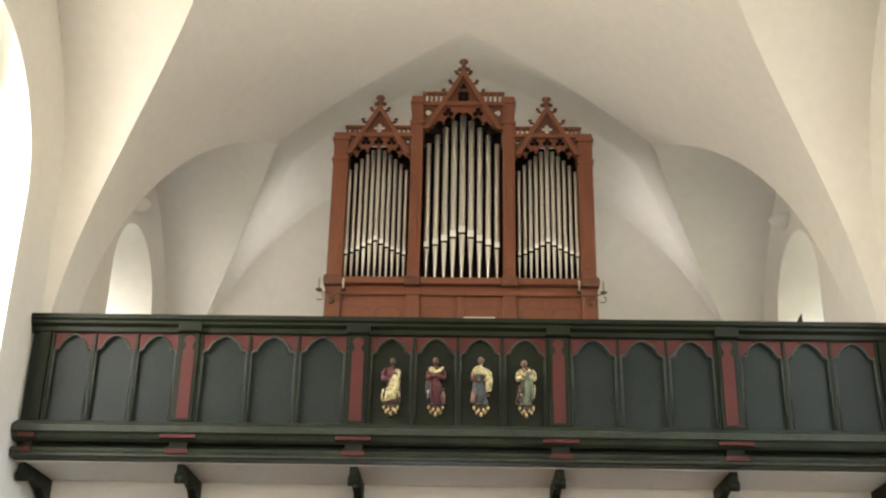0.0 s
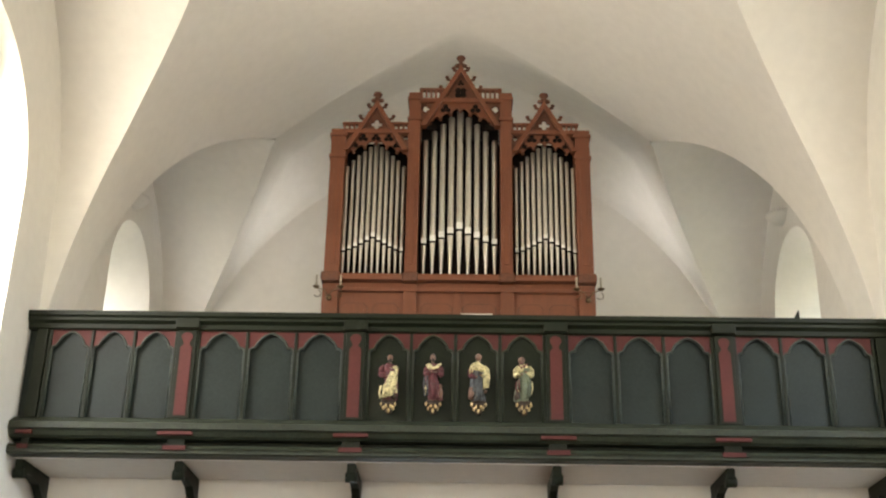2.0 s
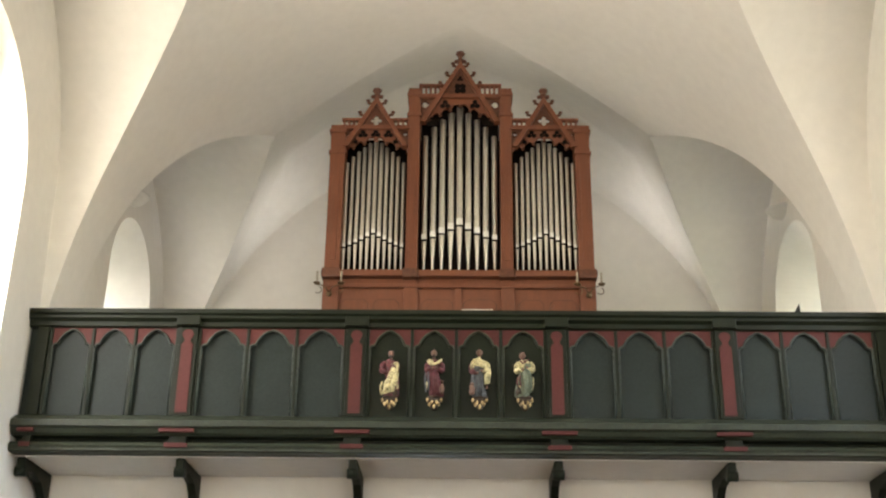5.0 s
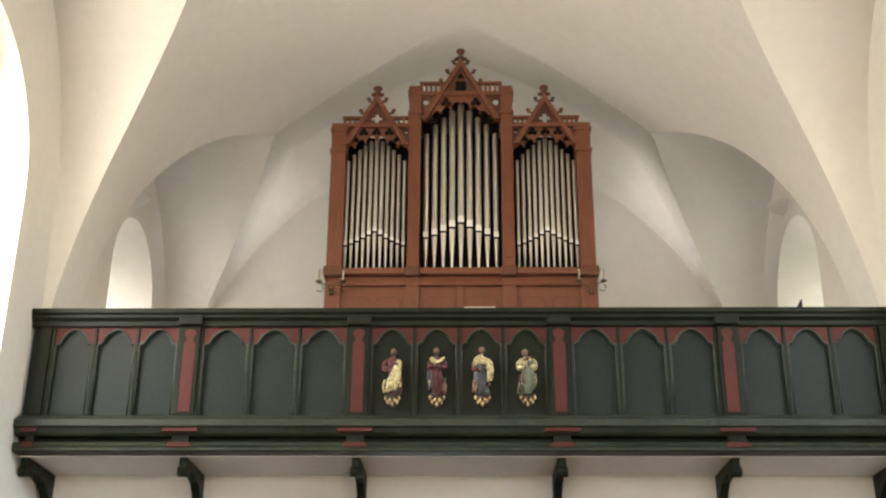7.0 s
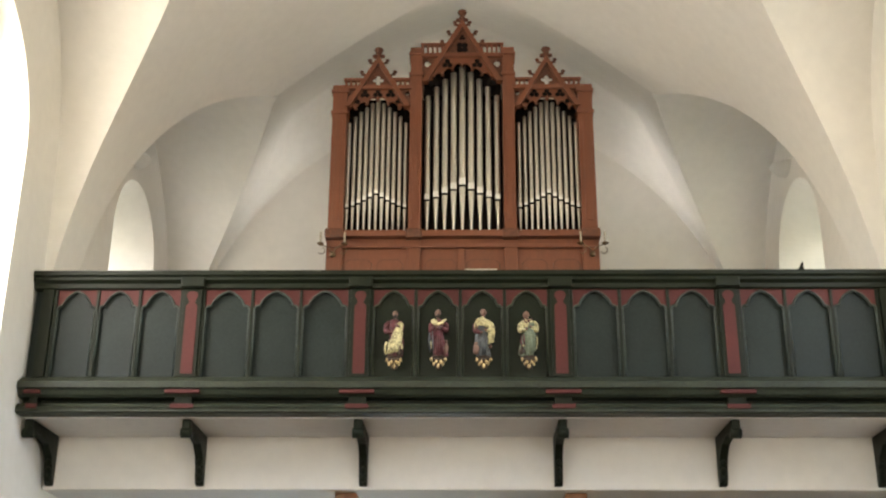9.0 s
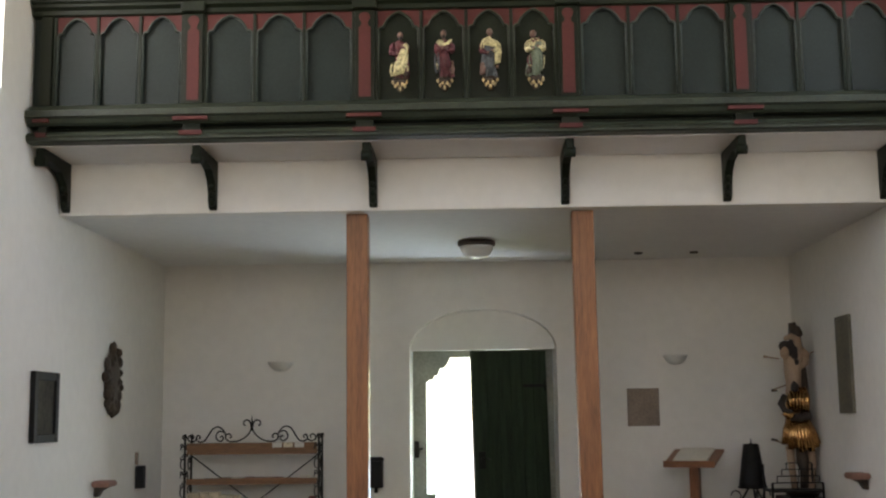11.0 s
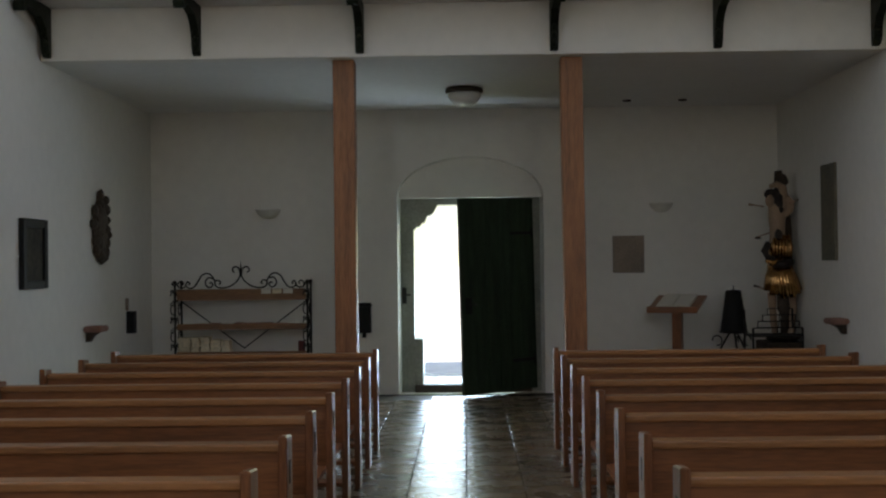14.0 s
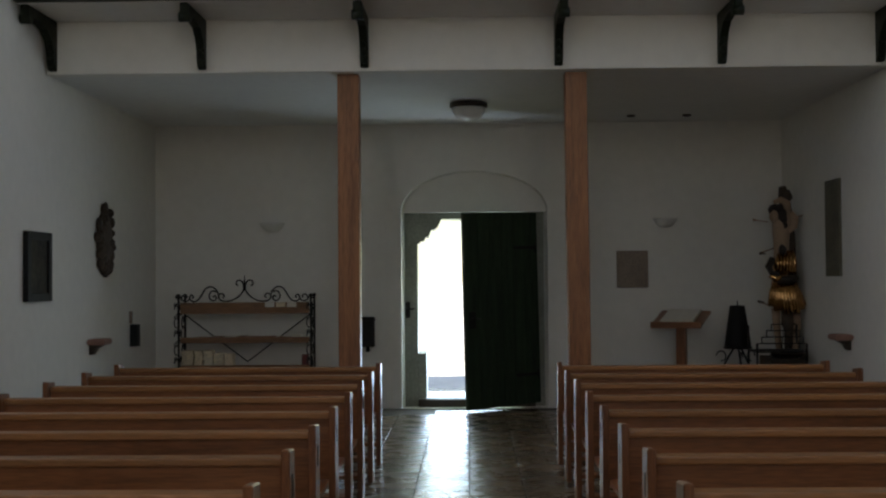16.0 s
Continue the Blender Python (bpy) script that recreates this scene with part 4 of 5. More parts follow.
# ---- wall lights ----
def uplighter(x, y, z, rz, r=0.15):
    bm = bmesh.new()
    prof = [(0.012, -0.115), (r * 0.45, -0.105), (r * 0.75, -0.07), (r * 0.95, -0.02), (r, 0.0), (r * 0.93, 0.0), (r * 0.7, -0.055), (r * 0.3, -0.085)]
    lathe(bm, prof, 0, 0, 14, a0=math.pi, a1=2 * math.pi)
    ob_ = link("wall_uplighter", bm, GYPSUM)
    ob_.matrix_basis = pose(x, y, z, 0, 0, rz)
    tagged(ob_, "white half-bowl gypsum uplighter on the plastered wall", "wall lamp", group="wall uplighters")


uplighter(-2.42, Y_END, 2.28, 0, 0.16)
uplighter(2.38, Y_END, 2.30, 0, 0.15)
uplighter(XL, 12.38, 7.60, 90, 0.2)
uplighter(XR, 12.85, 7.68, -90, 0.2)

# ---- ceiling lamp ----
lamp = thing("ceiling_lamp", "opal glass ceiling lamp with a dark metal ring", "ceiling lamp", at=(0.0, 12.75, Z_CEIL))
bm = bmesh.new()
lathe(bm, [(0.17, 0.0), (0.20, -0.01), (0.205, -0.05), (0.185, -0.06), (0.15, -0.06)], 0, 0, 24)
part("ring", bm, DARKWOOD, lamp)
bm = bmesh.new()
lathe(bm, [(0.18, -0.055), (0.175, -0.10), (0.14, -0.155), (0.08, -0.19), (0.02, -0.20)], 0, 0, 24)
part("shade", bm, OPAL, lamp, "white opal glass bowl")
for x in (1.9, 2.55):
    bm = bmesh.new()
    lathe(bm, [(0.05, Z_CEIL), (0.05, Z_CEIL - 0.015), (0.035, Z_CEIL - 0.02)], x, 13.9, 12)
    tagged(link("ceiling_hook_plate", bm, DARKWOOD), "small dark round plate on the gallery ceiling", "plate", group="ceiling plates")

# ---- door ----
HX, HY = 0.825, Y_END + 0.222
door = thing("door_1", "dark green boarded door standing half open inwards", "door", kind="structure")
W_D = 1.09
door.matrix_basis = pose(HX, HY, 0.01, 0, 1.3, 217)      # hung a little out of plumb
bm = bmesh.new()
box(bm, -0.03, W_D, -0.03, 0.03, 0.04, 2.38, 0.005)
part("leaf", bm, DOORGREEN, door)
for k in range(6):
    x = 0.02 + k * (W_D - 0.03) / 6
    part("board", boxed(x + 0.003, x + (W_D - 0.03) / 6 - 0.003, 0.03, 0.045, 0.06, 2.36, 0.004), DOORGREEN, door)
for z in (0.4, 1.95):
    bm = bmesh.new()
    box(bm, 0.02, 0.36, 0.045, 0.051, z - 0.02, z + 0.02, 0.002)
    tube(bm, [(0.0, 0.03, z - 0.06), (0.0, 0.03, z + 0.06)], 0.016, 8)
    part("strap_hinge", bm, IRON, door)
bm = bmesh.new()
tube(bm, [(W_D - 0.06, 0.04, 1.12), (W_D - 0.06, 0.10, 1.12), (W_D - 0.16, 0.10, 1.11)], 0.011, 6)
box(bm, W_D - 0.12, W_D - 0.03, 0.04, 0.062, 1.0, 1.2, 0.004)
part("handle", bm, IRON, door)
kp = thing("lock_keeper", "small iron lock keeper on the door jamb", "lock")
part("plate", boxed(-0.80, -0.745, Y_END + 0.205, Y_END + 0.242, 1.10, 1.30, 0.004), IRON, kp)
bm = bmesh.new()
tube(bm, [(-0.76, Y_END + 0.22, 1.21), (-0.76, Y_END + 0.14, 1.21), (-0.69, Y_END + 0.14, 1.21)], 0.012, 6)
part("bolt", bm, IRON, kp)

# ---- things on the entrance wall ----
tagged(link("wall_plaque", boxed(1.785, 2.165, Y_END - 0.03, Y_END + 0.002, 1.455, 1.905, 0.004), PLAQUE),
       "square brown stone plaque on the white wall", "plaque")
ab = thing("alms_box", "black iron alms box on the wall beside the door", "box")
part("body", boxed(-1.33, -1.165, Y_END - 0.14, Y_END + 0.002, 0.76, 1.08, 0.012), BLACK, ab)
bm = prismed([(-1.345, 1.08), (-1.15, 1.08), (-1.17, 1.125), (-1.325, 1.125)], Y_END - 0.155, Y_END + 0.002)
part("lid", bm, BLACK, ab)
bm = bmesh.new()
tube(bm, [(-1.25, Y_END - 0.05, 0.76), (-1.25, Y_END - 0.05, 0.70)], 0.025, 8)
part("bolt", bm, BLACK, ab)

# ---- wrought iron literature rack ----
rack = thing("literature_rack", "wrought iron rack with wooden shelves holding booklets and leaflets", "rack")
RX0, RX1, RY0, RY1 = -3.45, -1.88, 13.98, 14.30


def spiral(bm, cx, cz, y, r0, turns, start, way, r=0.009, n=22):
    tube(bm, [(cx + r0 * (1 - 0.8 * k / n) * math.cos(start + way * turns * 2 * math.pi * k / n), y,
               cz + r0 * (1 - 0.8 * k / n) * math.sin(start + way * turns * 2 * math.pi * k / n)) for k in range(n + 1)], r, 5)


for x in (RX0, RX1):
    for yy in (RY0, RY1):
        bm = bmesh.new()
        tube(bm, [(x, yy, 0.0), (x, yy, 1.385)], 0.014, 6)
        blob(bm, (x, yy, 1.40), (0.022, 0.022, 0.025), u=8, v=6)
        part("upright", bm, IRON, rack)
    for k, z in enumerate((0.60, 0.76, 0.92, 1.08, 1.24)):
        way = 1 if k % 2 else -1
        bm = bmesh.new()
        tube(bm, [(x, RY0 + 0.16 + way * (0.05 + 0.05 * math.cos(a)), z + 0.075 * math.sin(a)) for a in (0, .8, 1.6, 2.4, 3.2, 4.0, 4.8, 5.6)], 0.008, 5)
        part("side_scroll", bm, IRON, rack)
        bm = bmesh.new()
        tube(bm, [(x - 0.02 + way * 0.03 * math.cos(a), RY0 - 0.005, z + 0.06 * math.sin(a)) for a in (0, .7, 1.4, 2.1, 2.8, 3.5, 4.2, 4.9)], 0.008, 5)
        spiral(bm, x - 0.03, z + 0.06, RY0 - 0.005, 0.03, 1.1, 0, way, 0.007, 10)
        part("front_scroll", bm, IRON, rack)
for z in (1.235, 0.89, 0.56):
    part("shelf", boxed(RX0 + 0.02, RX1 - 0.02, RY0 + 0.01, RY1, z - 0.025, z, 0.004), SHELF, rack, "brown wooden shelf")
    part("shelf_lip", boxed(RX0 + 0.02, RX1 - 0.02, RY0 - 0.006, RY0 + 0.012, z - 0.05, z + 0.085 if z > 1 else z + 0.02, 0.004), SHELF, rack)
bm = bmesh.new()
for s in (-1, 1):
    tube(bm, [(-2.69 + s * 0.76, RY1, 1.17), (-2.69 - s * 0.0, RY1, 0.60)], 0.008, 5)
part("cross_brace", bm, IRON, rack)
bm = bmesh.new()
mid = (RX0 + RX1) / 2
for s in (-1, 1):
    # the crest swings out from the middle in two waves with scrolled ends
    def bar(*pts):
        # a smooth line through the points
        p = [pts[0]] + list(pts) + [pts[-1]]
        line = []
        for i in range(1, len(p) - 2):
            for k in range(5):
                t = k / 5
                q = [0.5 * (2 * p[i][j] + (p[i + 1][j] - p[i - 1][j]) * t + (2 * p[i - 1][j] - 5 * p[i][j] + 4 * p[i + 1][j] - p[i + 2][j]) * t * t
                            + (3 * p[i][j] - p[i - 1][j] - 3 * p[i + 1][j] + p[i + 2][j]) * t ** 3) for j in (0, 1)]
                line.append((mid + s * q[0], RY0, q[1] - 0.03))
        line.append((mid + s * pts[-1][0], RY0, pts[-1][1] - 0.03))
        tube(bm, line, 0.0095, 5)
    bar((0.075, 1.545), (0.10, 1.57), (0.085, 1.605), (0.045, 1.61), (0.015, 1.57), (0.012, 1.50), (0.06, 1.43), (0.15, 1.375), (0.25, 1.365), (0.305, 1.395), (0.305, 1.44), (0.265, 1.455), (0.24, 1.425), (0.262, 1.405))
    bar((0.375, 1.415), (0.35, 1.43), (0.335, 1.40), (0.365, 1.37), (0.41, 1.39), (0.42, 1.44), (0.385, 1.485), (0.33, 1.475))
    bar((0.305, 1.40), (0.325, 1.48), (0.39, 1.535), (0.46, 1.515), (0.51, 1.44), (0.56, 1.375), (0.62, 1.365), (0.655, 1.40), (0.635, 1.44), (0.605, 1.42), (0.622, 1.40))
    bar((0.70, 1.40), (0.685, 1.42), (0.71, 1.445), (0.745, 1.425), (0.745, 1.385), (0.70, 1.365), (0.66, 1.385), (0.645, 1.43))
    bar((0.745, 1.38), (0.775, 1.43), (0.805, 1.44), (0.815, 1.41), (0.79, 1.40))
tube(bm, [(mid, RY0, 1.46), (mid, RY0, 1.57), (mid, RY0, 1.64)], [0.012, 0.012, 0.003], 6)
part("scroll_crest", bm, IRON, rack, "scrolled wrought iron crest")

rs = random.Random(4)
x = RX0 + 0.03
for k, w in enumerate((0.15, 0.11, 0.12, 0.13, 0.11)):
    z = 0.5625
    for n in range(5 if k < 3 else 4):
        h = rs.uniform(0.032, 0.042)
        d = rs.uniform(-0.006, 0.006)
        tagged(link("hymn_booklet", boxed(x + d, x + d + w - 0.012, RY0 + 0.03 + d, RY0 + 0.2, z, z + h - 0.001, 0.005), BOOKS), "cream booklet lying in a pile on the rack shelf", "book", group="rack booklets")
        z += h
    x += w
x = RX0 + 0.2
while x < RX1 - 0.2:
    w = rs.uniform(0.10, 0.2)
    h = rs.uniform(0.012, 0.05)
    tagged(link("leaflet", boxed(x, x + w - 0.02, RY0 + 0.03, RY0 + 0.22, 0.892, 0.892 + h, 0.002), TERRACOTTA if rs.random() < 0.6 else PAPER), "folded leaflet lying on the rack shelf", "leaflet", group="rack leaflets")
    x += w
for k in range(3):
    x = -2.42 + 0.13 * k
    tagged(link("card", boxed(x, x + 0.11, RY0 - 0.018, RY0 - 0.010, 1.262, 1.318, 0.001), PAPER if k != 1 else BOOKS), "pale printed card on the top rack shelf", "card", group="rack cards")
tagged(link("candle_cup", boxed(-2.0, -1.92, RY0 + 0.04, RY0 + 0.12, 0.5625, 0.70, 0.012), REDBOX), "red votive candle box on the rack", "box")

# ---- side wall pieces ----
def framed_picture(x, s, y0):
    pic = thing("framed_picture", "dark old painting in a black wooden frame", "picture", group="framed pictures")
    def slab(name, deep, a, b, z0, z1, bevel, mat):
        part(name, boxed(min(x - s * 0.001, x + s * deep), max(x - s * 0.001, x + s * deep), y0 + a, y0 + b, z0, z1, bevel), mat, pic)
    slab("canvas", 0.025, 0.06, 0.54, 1.47, 1.97, 0.0, PICTURE)
    slab("frame_side", 0.05, 0.0, 0.08, 1.41, 2.03, 0.01, BLACK)
    slab("frame_side", 0.05, 0.52, 0.60, 1.41, 2.03, 0.01, BLACK)
    slab("frame_rail", 0.048, 0.08, 0.52, 1.41, 1.485, 0.01, BLACK)
    slab("frame_rail", 0.048, 0.08, 0.52, 1.955, 2.03, 0.01, BLACK)


framed_picture(XL, 1, 10.16)
framed_picture(XR, -1, 10.05)

bm = bmesh.new()
rs = random.Random(9)
for k in range(54):
    t = rs.uniform(-1, 1)
    w = 0.27 * math.sqrt(max(0.05, 1 - t * t)) * rs.uniform(0.2, 1)
    blob(bm, (XL + 0.03, 12.40 + rs.choice((-1, 1)) * w, 2.02 + 0.33 * t), (rs.uniform(0.03, 0.06), rs.uniform(0.04, 0.08), rs.uniform(0.04, 0.08)), u=7, v=5)
blob(bm, (XL + 0.02, 12.40, 2.02), (0.05, 0.24, 0.32), u=14, v=10, rough=0.01)
blob(bm, (XL + 0.03, 12.40, 2.36), (0.03, 0.04, 0.06), u=7, v=5)
blob(bm, (XL + 0.03, 12.40, 1.67), (0.03, 0.04, 0.05), u=7, v=5)
tagged(link("carved_wall_relief", bm, OLDGILT), "tarnished gilt oval carved relief on the wall", "relief")


def wall_basin(x, s, y, z, name, label, category):
    t = thing(name, label, category)
    bm = bmesh.new()
    prism(bm, [(0, 0), (0.18, 0), (0.18, 0.06), (0, 0.06)], -0.14, 0.14)
    bmesh.ops.bevel(bm, geom=list(bm.edges), offset=0.012, segments=2, affect="EDGES")
    o = part("ledge", bm, TERRACOTTA, t)
    bm = prismed([(0, -0.10), (0.035, -0.10), (0.07, -0.04), (0.15, 0.0), (0, 0.0)], -0.05, 0.05)
    o2 = part("bracket", bm, DARKWOOD, t)
    t.matrix_basis = pose(x, y, z) @ Matrix.Diagonal((s, 1, 1, 1)) if s > 0 else pose(x, y, z, 0, 0, 180)


wall_basin(XL, 1, 12.0, 0.94, "wall_ledge", "reddish stone ledge on a dark bracket", "ledge")
wall_basin(XR, -1, 12.0, 0.94, "wall_ledge", "reddish stone ledge on a dark bracket", "ledge")
bb = thing("collection_box", "small black metal box on the side wall", "box")
part("body", boxed(XL - 0.001, XL + 0.09, 13.38, 13.50, 0.84, 1.09, 0.01), BLACK, bb)
part("pin", boxed(XL - 0.001, XL + 0.03, 13.36, 13.40, 1.10, 1.24, 0.004), PLAQUE, bb)
tagged(link("wall_panel", boxed(XR - 0.03, XR + 0.001, 12.20, 12.67, 1.58, 2.585, 0.006), PANEL), "tall olive grey stone panel on the side wall", "panel")

# ---- lectern with open book ----
lec = thing("lectern", "reddish wooden lectern with sloping desk", "lectern", at=(2.43, 13.75, 0), rz=-24)
part("post", boxed(-0.055, 0.055, -0.05, 0.05, 0.06, 1.07, 0.008), PEW_END, lec)
part("foot", boxed(-0.22, 0.22, -0.2, 0.2, 0.0, 0.06, 0.012), PEW_END, lec)
bm = prismed([(-0.25, 1.01), (0.25, 1.155), (0.25, 1.19), (-0.25, 1.045)], -0.29, 0.29, axis="x")
bmesh.ops.bevel(bm, geom=list(bm.edges), offset=0.006, segments=1, affect="EDGES")
part("desk", bm, PEW, lec)
part("book_rest", prismed([(-0.268, 1.0), (-0.25, 1.0), (-0.25, 1.075), (-0.268, 1.07)], -0.29, 0.29, axis="x"), PEW, lec)
bk = thing("open_book", "open book with pale pages on the lectern", "book", at=(2.43, 13.75, 0), rz=-24)
for s in (-1, 1):
    bm = prismed([(-0.22, 1.055), (0.2, 1.177), (0.2, 1.207), (-0.22, 1.085)], s * 0.004, s * 0.19, axis="x")
    part("page_block", bm, PAPER, bk)

# ---- black candle cone on wrought iron feet ----
cone = thing("candle_cover", "black conical metal cover on scrolled iron feet", "candle stand", at=(3.085, 13.8, 0))
bm = bmesh.new()
lathe(bm, [(0.148, 0.775), (0.152, 0.785), (0.150, 0.80), (0.088, 1.235), (0.078, 1.247), (0.02, 1.25), (0.012, 1.255)], 0, 0, 20)
part("cone", bm, BLACK, cone)
bm = bmesh.new()
tube(bm, [(0, 0, 1.25), (0.004, 0, 1.275), (-0.004, 0, 1.305)], [0.008, 0.007, 0.004], 6)
part("wick", bm, BLACK, cone)
bm = bmesh.new()
lathe(bm, [(0.03, 0.745), (0.15, 0.75), (0.165, 0.76), (0.165, 0.772), (0.03, 0.774)], 0, 0, 18)
part("collar", bm, IRON, cone)
for k in range(3):
    a = 2 * math.pi * k / 3 + 0.5
    bm = bmesh.new()
    pts = []
    for i in range(16):
        t = i / 15
        r = 0.05 + 0.2 * math.sin(t * math.pi * 0.75)
        pts.append((r * math.cos(a), r * math.sin(a), 0.75 * (1 - t)))
    tube(bm, pts, 0.012, 6)
    tube(bm, [((0.2 + 0.06 * math.cos(q)) * math.cos(a), (0.2 + 0.06 * math.cos(q)) * math.sin(a), 0.66 + 0.06 * math.sin(q)) for q in (0, .8, 1.6, 2.4, 3.2, 4, 4.8)], 0.008, 5)
    part("leg", bm, IRON, cone)

# ---- votive candle rack of iron bars ----
vot = thing("votive_rack", "stepped black iron votive candle rack", "candle rack", at=(3.42, 13.3, 0))
for x in (-0.28, 0.26):
    for y in (-0.2, 0.2):
        bm = bmesh.new()
        tube(bm, [(x, y, 0), (x, y, 0.845 if y < 0 else 1.03)], 0.012, 6)
        part("leg", bm, IRON, vot)
for k in range(4):
    y, z = -0.2 + 0.13 * k, 0.775 + 0.065 * k
    bm = bmesh.new()
    tube(bm, [(-0.28 + 0.085 * k, y, z), (0.26, y, z)], 0.006, 5)
    tube(bm, [(-0.28 + 0.085 * k, y, z + 0.07), (0.26, y, z + 0.07)], 0.006, 5)
    for i in range(3):
        x = -0.28 + 0.085 * k + i * (0.54 - 0.085 * k) / 2
        tube(bm, [(x, y, z), (x, y, z + 0.07)], 0.006, 5)
    part("tier", bm, IRON, vot)
part("tray", boxed(-0.29, 0.27, -0.22, 0.22, 0.745, 0.763, 0.004), IRON, vot)

# ---- carved saint bound to a tree, one mesh ----
SX, SY = 3.60, 13.7
tagged(link("statue_plinth", boxed(SX - 0.22, XR - 0.004, SY - 0.25, SY + 0.3, 0.0, 0.66, 0.015), DARKWOOD), "dark wooden plinth in the corner", "plinth")
bm = bmesh.new()
FL, GD, DK, HR = 0, 1, 2, 3
Y0 = SY - 0.05
# tree trunk behind, with a lopped fork
tube(bm, [(3.70, SY + 0.12, 0.66), (3.715, SY + 0.12, 1.2), (3.70, SY + 0.12, 1.9), (3.675, SY + 0.11, 2.25), (3.635, SY + 0.09, 2.50), (3.615, SY + 0.08, 2.62)], [0.075, 0.078, 0.075, 0.072, 0.066, 0.04], 10, mi=DK)
blob(bm, (3.665, SY + 0.06, 2.50), (0.055, 0.06, 0.08), DK, rough=0.03)
blob(bm, (3.715, SY + 0.08, 0.85), (0.075, 0.12, 0.22), DK, rough=0.05)
# pale body of the saint, bending to one side
tube(bm, [(3.52, Y0 + 0.02, 1.30), (3.54, Y0, 1.62), (3.56, Y0 - 0.01, 1.90), (3.555, Y0 - 0.02, 2.05), (3.57, Y0 - 0.01, 2.20), (3.60, Y0, 2.30), (3.56, Y0 - 0.01, 2.36)], [0.09, 0.085, 0.085, 0.095, 0.108, 0.075, 0.04], 14, mi=FL)
# one arm laid over the head, the other bound at the side
tube(bm, [(3.63, Y0, 2.30), (3.62, Y0 - 0.02, 2.42), (3.55, Y0 - 0.04, 2.455), (3.475, Y0 - 0.05, 2.425)], [0.055, 0.045, 0.036, 0.026], 9, mi=FL)
tube(bm, [(3.66, Y0, 2.29), (3.715, Y0 - 0.01, 2.24), (3.70, Y0 - 0.03, 2.15), (3.63, Y0 - 0.08, 2.10)], [0.058, 0.052, 0.045, 0.032], 9, mi=FL)
blob(bm, (3.455, Y0 - 0.10, 2.265), (0.050, 0.055, 0.075), FL, u=14, v=10)
blob(bm, (3.448, Y0 - 0.155, 2.25), (0.013, 0.016, 0.018), FL, u=8, v=6)
# dark curls
for hx, hz, hr in ((3.43, 2.345, 0.036), (3.47, 2.365, 0.045), (3.52, 2.345, 0.05), (3.555, 2.29, 0.048), (3.565, 2.225, 0.042), (3.575, 2.16, 0.034), (3.53, 2.26, 0.04), (3.425, 2.31, 0.022)):
    blob(bm, (hx, Y0 - 0.10, hz), (hr, hr, hr), HR, u=9, v=7, rough=0.02)
# smaller gilded figure before him: head, sleeves, breast, waist
YG = Y0 - 0.13
blob(bm, (3.536, YG - 0.02, 1.875), (0.045, 0.05, 0.062), HR, u=12, v=8, rough=0.012)
blob(bm, (3.53, YG, 1.72), (0.10, 0.075, 0.13), GD, u=14, v=10, rough=0.02)
for k in range(5):
    x = 3.47 + 0.035 * k
    tube(bm, [(x + 0.01, YG - 0.04, 1.83), (x, YG - 0.075, 1.74), (x - 0.012, YG - 0.07, 1.63)], [0.014, 0.02, 0.016], 7, mi=GD)
for k in range(3):
    x = 3.615 + 0.026 * k
    tube(bm, [(x - 0.01, YG + 0.02, 1.87), (x + 0.005, YG - 0.03, 1.74), (x - 0.005, YG - 0.03, 1.60)], [0.018, 0.026, 0.02], 7, mi=GD)
tube(bm, [(3.43, YG, 1.78), (3.375, YG - 0.03, 1.69), (3.40, YG - 0.07, 1.62), (3.48, YG - 0.09, 1.60)], [0.04, 0.042, 0.034, 0.024], 9, mi=HR)
tube(bm, [(3.385, YG - 0.05, 1.60), (3.44, YG - 0.06, 1.56), (3.50, YG - 0.06, 1.575)], [0.03, 0.045, 0.035], 9, mi=GD)
tube(bm, [(3.46, YG - 0.03, 1.545), (3.57, YG - 0.06, 1.535), (3.69, YG - 0.02, 1.565)], [0.035, 0.05, 0.04], 9, mi=HR)
# flaring skirt in deep folds
for j in range(15):
    a = -3.05 + 2.95 * j / 14
    ca, sa = math.cos(a), math.sin(a)
    hem = 1.24 - 0.08 * math.sin(math.pi * j / 14) + 0.02 * (j % 3)
    tube(bm, [(3.575 + 0.10 * ca, YG + 0.07 + 0.10 * sa, 1.53), (3.58 + 0.15 * ca, YG + 0.07 + 0.16 * sa, 1.40), (3.59 + 0.19 * ca, YG + 0.07 + 0.20 * sa, hem)],
         [0.024, 0.034, 0.026 + 0.01 * (j % 2)], 8, mi=GD)
# legs: dark boots of the small figure, pale legs of the saint
tube(bm, [(3.585, YG + 0.02, 1.20), (3.585, YG, 1.05), (3.60, YG, 0.95), (3.62, YG, 0.72)], [0.065, 0.07, 0.045, 0.022], 9, mi=DK)
tube(bm, [(3.69, YG + 0.05, 1.22), (3.695, YG + 0.03, 1.0), (3.675, YG + 0.02, 0.86), (3.66, YG - 0.02, 0.75)], [0.06, 0.05, 0.04, 0.035], 9, mi=FL)
tube(bm, [(3.47, YG + 0.06, 1.22), (3.475, YG + 0.05, 1.02), (3.50, YG + 0.05, 0.74)], [0.05, 0.042, 0.035], 9, mi=FL)
blob(bm, (3.60, SY - 0.08, 0.70), (0.19, 0.17, 0.055), DK, rough=0.03)
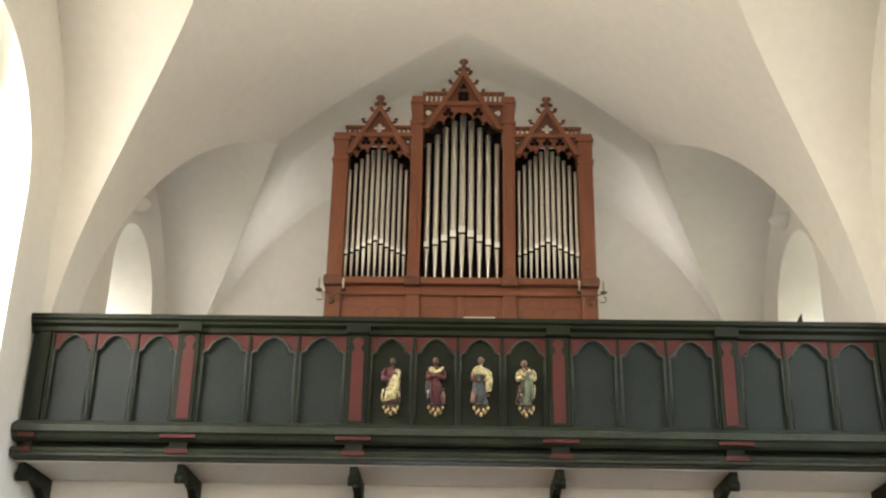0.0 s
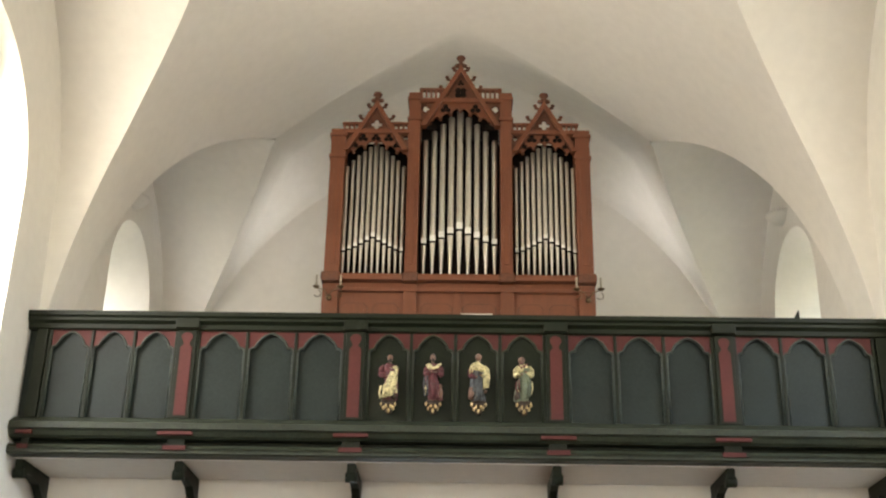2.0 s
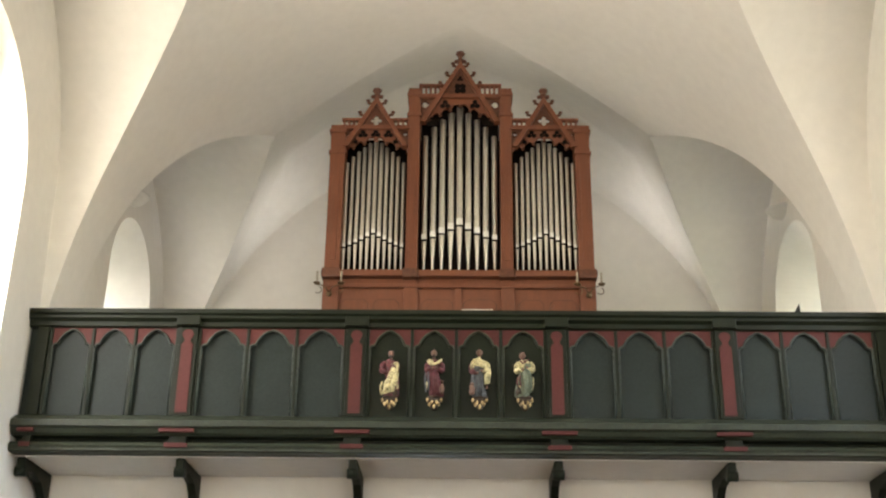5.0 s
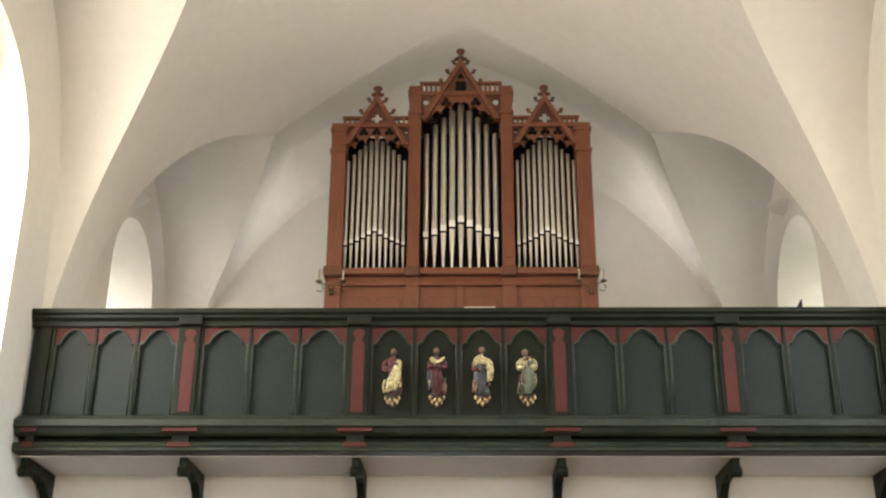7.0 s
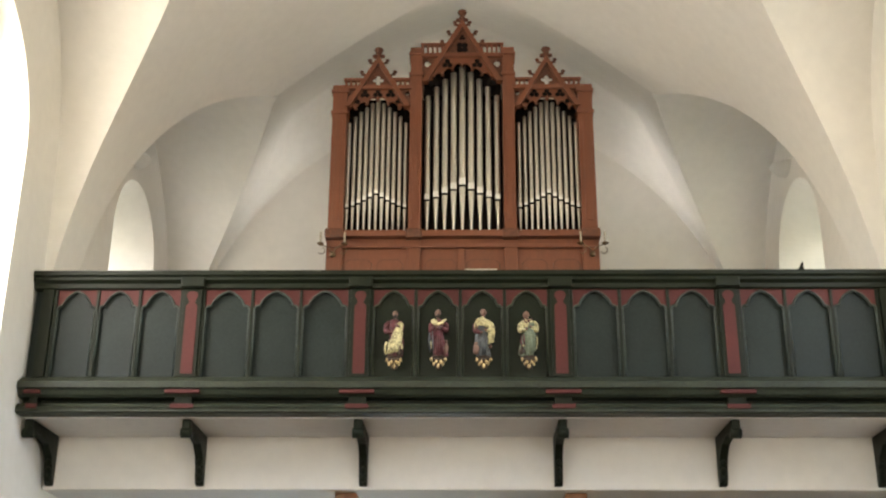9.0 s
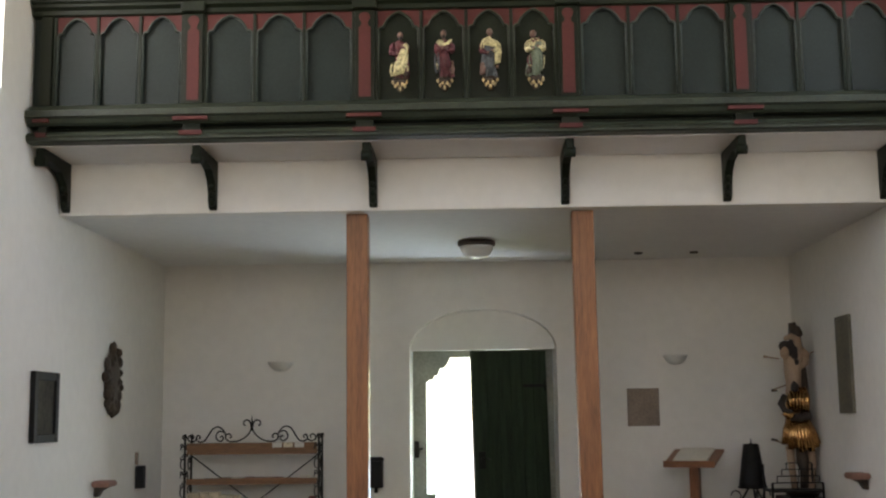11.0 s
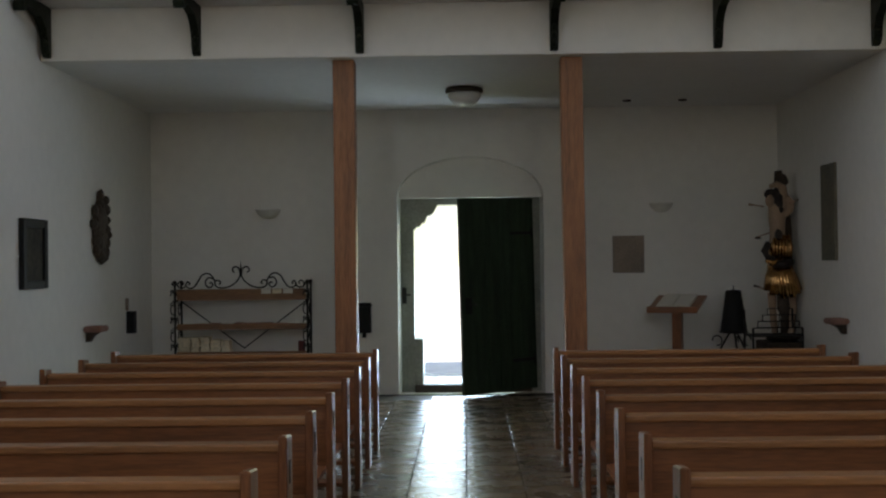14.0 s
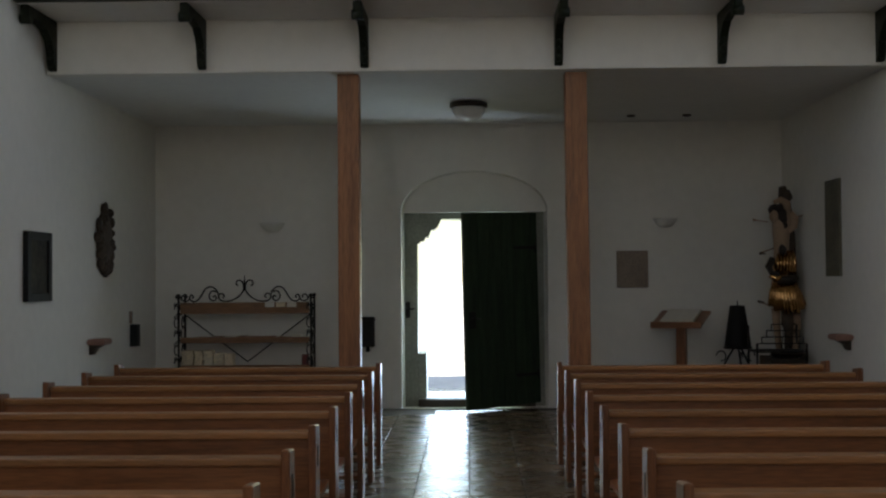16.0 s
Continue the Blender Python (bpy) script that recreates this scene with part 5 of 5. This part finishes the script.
# arrows
for xa, za, xb, zb in ((3.22, 2.225, 3.40, 2.20), (3.29, 1.845, 3.46, 1.90), (3.265, 1.298, 3.42, 1.25), (3.70, 2.24, 3.79, 2.275)):
    tube(bm, [(xa, Y0 - 0.10, za), (xb, Y0 - 0.06, zb)], 0.008, 5, mi=FL)
    if xa < 3.5:
        tube(bm, [(xa, Y0 - 0.10, za), (xa + 0.07, Y0 - 0.09, za - 0.008)], [0.016, 0.006], 5, mi=FL if za > 2 else DK)
tagged(link("saint_statue", bm, [FLESH, GOLD, DARKWOOD, HAIR]), "carved saint bound to a trunk with gilded loincloth", "statue")

# ---- floor slabs ----
slab_meshes = {}
for sy in (0.42, 0.52, 0.62, 0.74):
    bm = bmesh.new()
    hx, hy = 0.206 - 0.006, sy / 2 - 0.004
    box(bm, -hx, hx, -hy, hy, -0.05, 0.0)
    bmesh.ops.bevel(bm, geom=[e for e in bm.edges if all(v.co.z > -0.001 for v in e.verts)], offset=0.0015, segments=1, affect="EDGES")
    me = bpy.data.meshes.new("slab")
    bmesh.ops.recalc_face_normals(bm, faces=bm.faces)
    bm.to_mesh(me)
    bm.free()
    me.materials.append(STONE)
    slab_meshes[sy] = me
rs = random.Random(2)
rest_verts, rest_faces = [], []
for i in range(-9, 9):
    cx = -0.222 + 0.412 * i
    y = Y_BACK + rs.uniform(0.0, 0.4)
    near = 3.4 if abs(cx) < 1.1 else 10.4
    while True:
        sy = rs.choice(list(slab_meshes))
        if y + sy > Y_END - 0.005:
            break
        if y > near:
            s = new("slab", slab_meshes[sy])
            s.parent = floor
            s.matrix_basis = pose(cx, y + sy / 2, rs.uniform(-0.003, 0.0), rs.uniform(-0.12, 0.12), rs.uniform(-0.12, 0.12), 0)
        else:
            n, h = len(rest_verts), rs.uniform(-0.004, -0.001)
            for z in (-0.05, h):
                rest_verts += [(cx - 0.2, y + 0.004, z), (cx + 0.2, y + 0.004, z), (cx + 0.2, y + sy - 0.004, z), (cx - 0.2, y + sy - 0.004, z)]
            rest_faces += [(n + 4, n + 5, n + 6, n + 7)] + [(n + k, n + (k + 1) % 4, n + 4 + (k + 1) % 4, n + 4 + k) for k in range(4)]
        y += sy
# slabs under the pews and behind, too many to tell apart
rest_mesh = bpy.data.meshes.new("slab_field")
rest_mesh.from_pydata(rest_verts, [], rest_faces)
rest_mesh.materials.append(STONE)
rest = new("slab_field", rest_mesh)
rest.parent = floor
tagged(rest, kind="stuff")
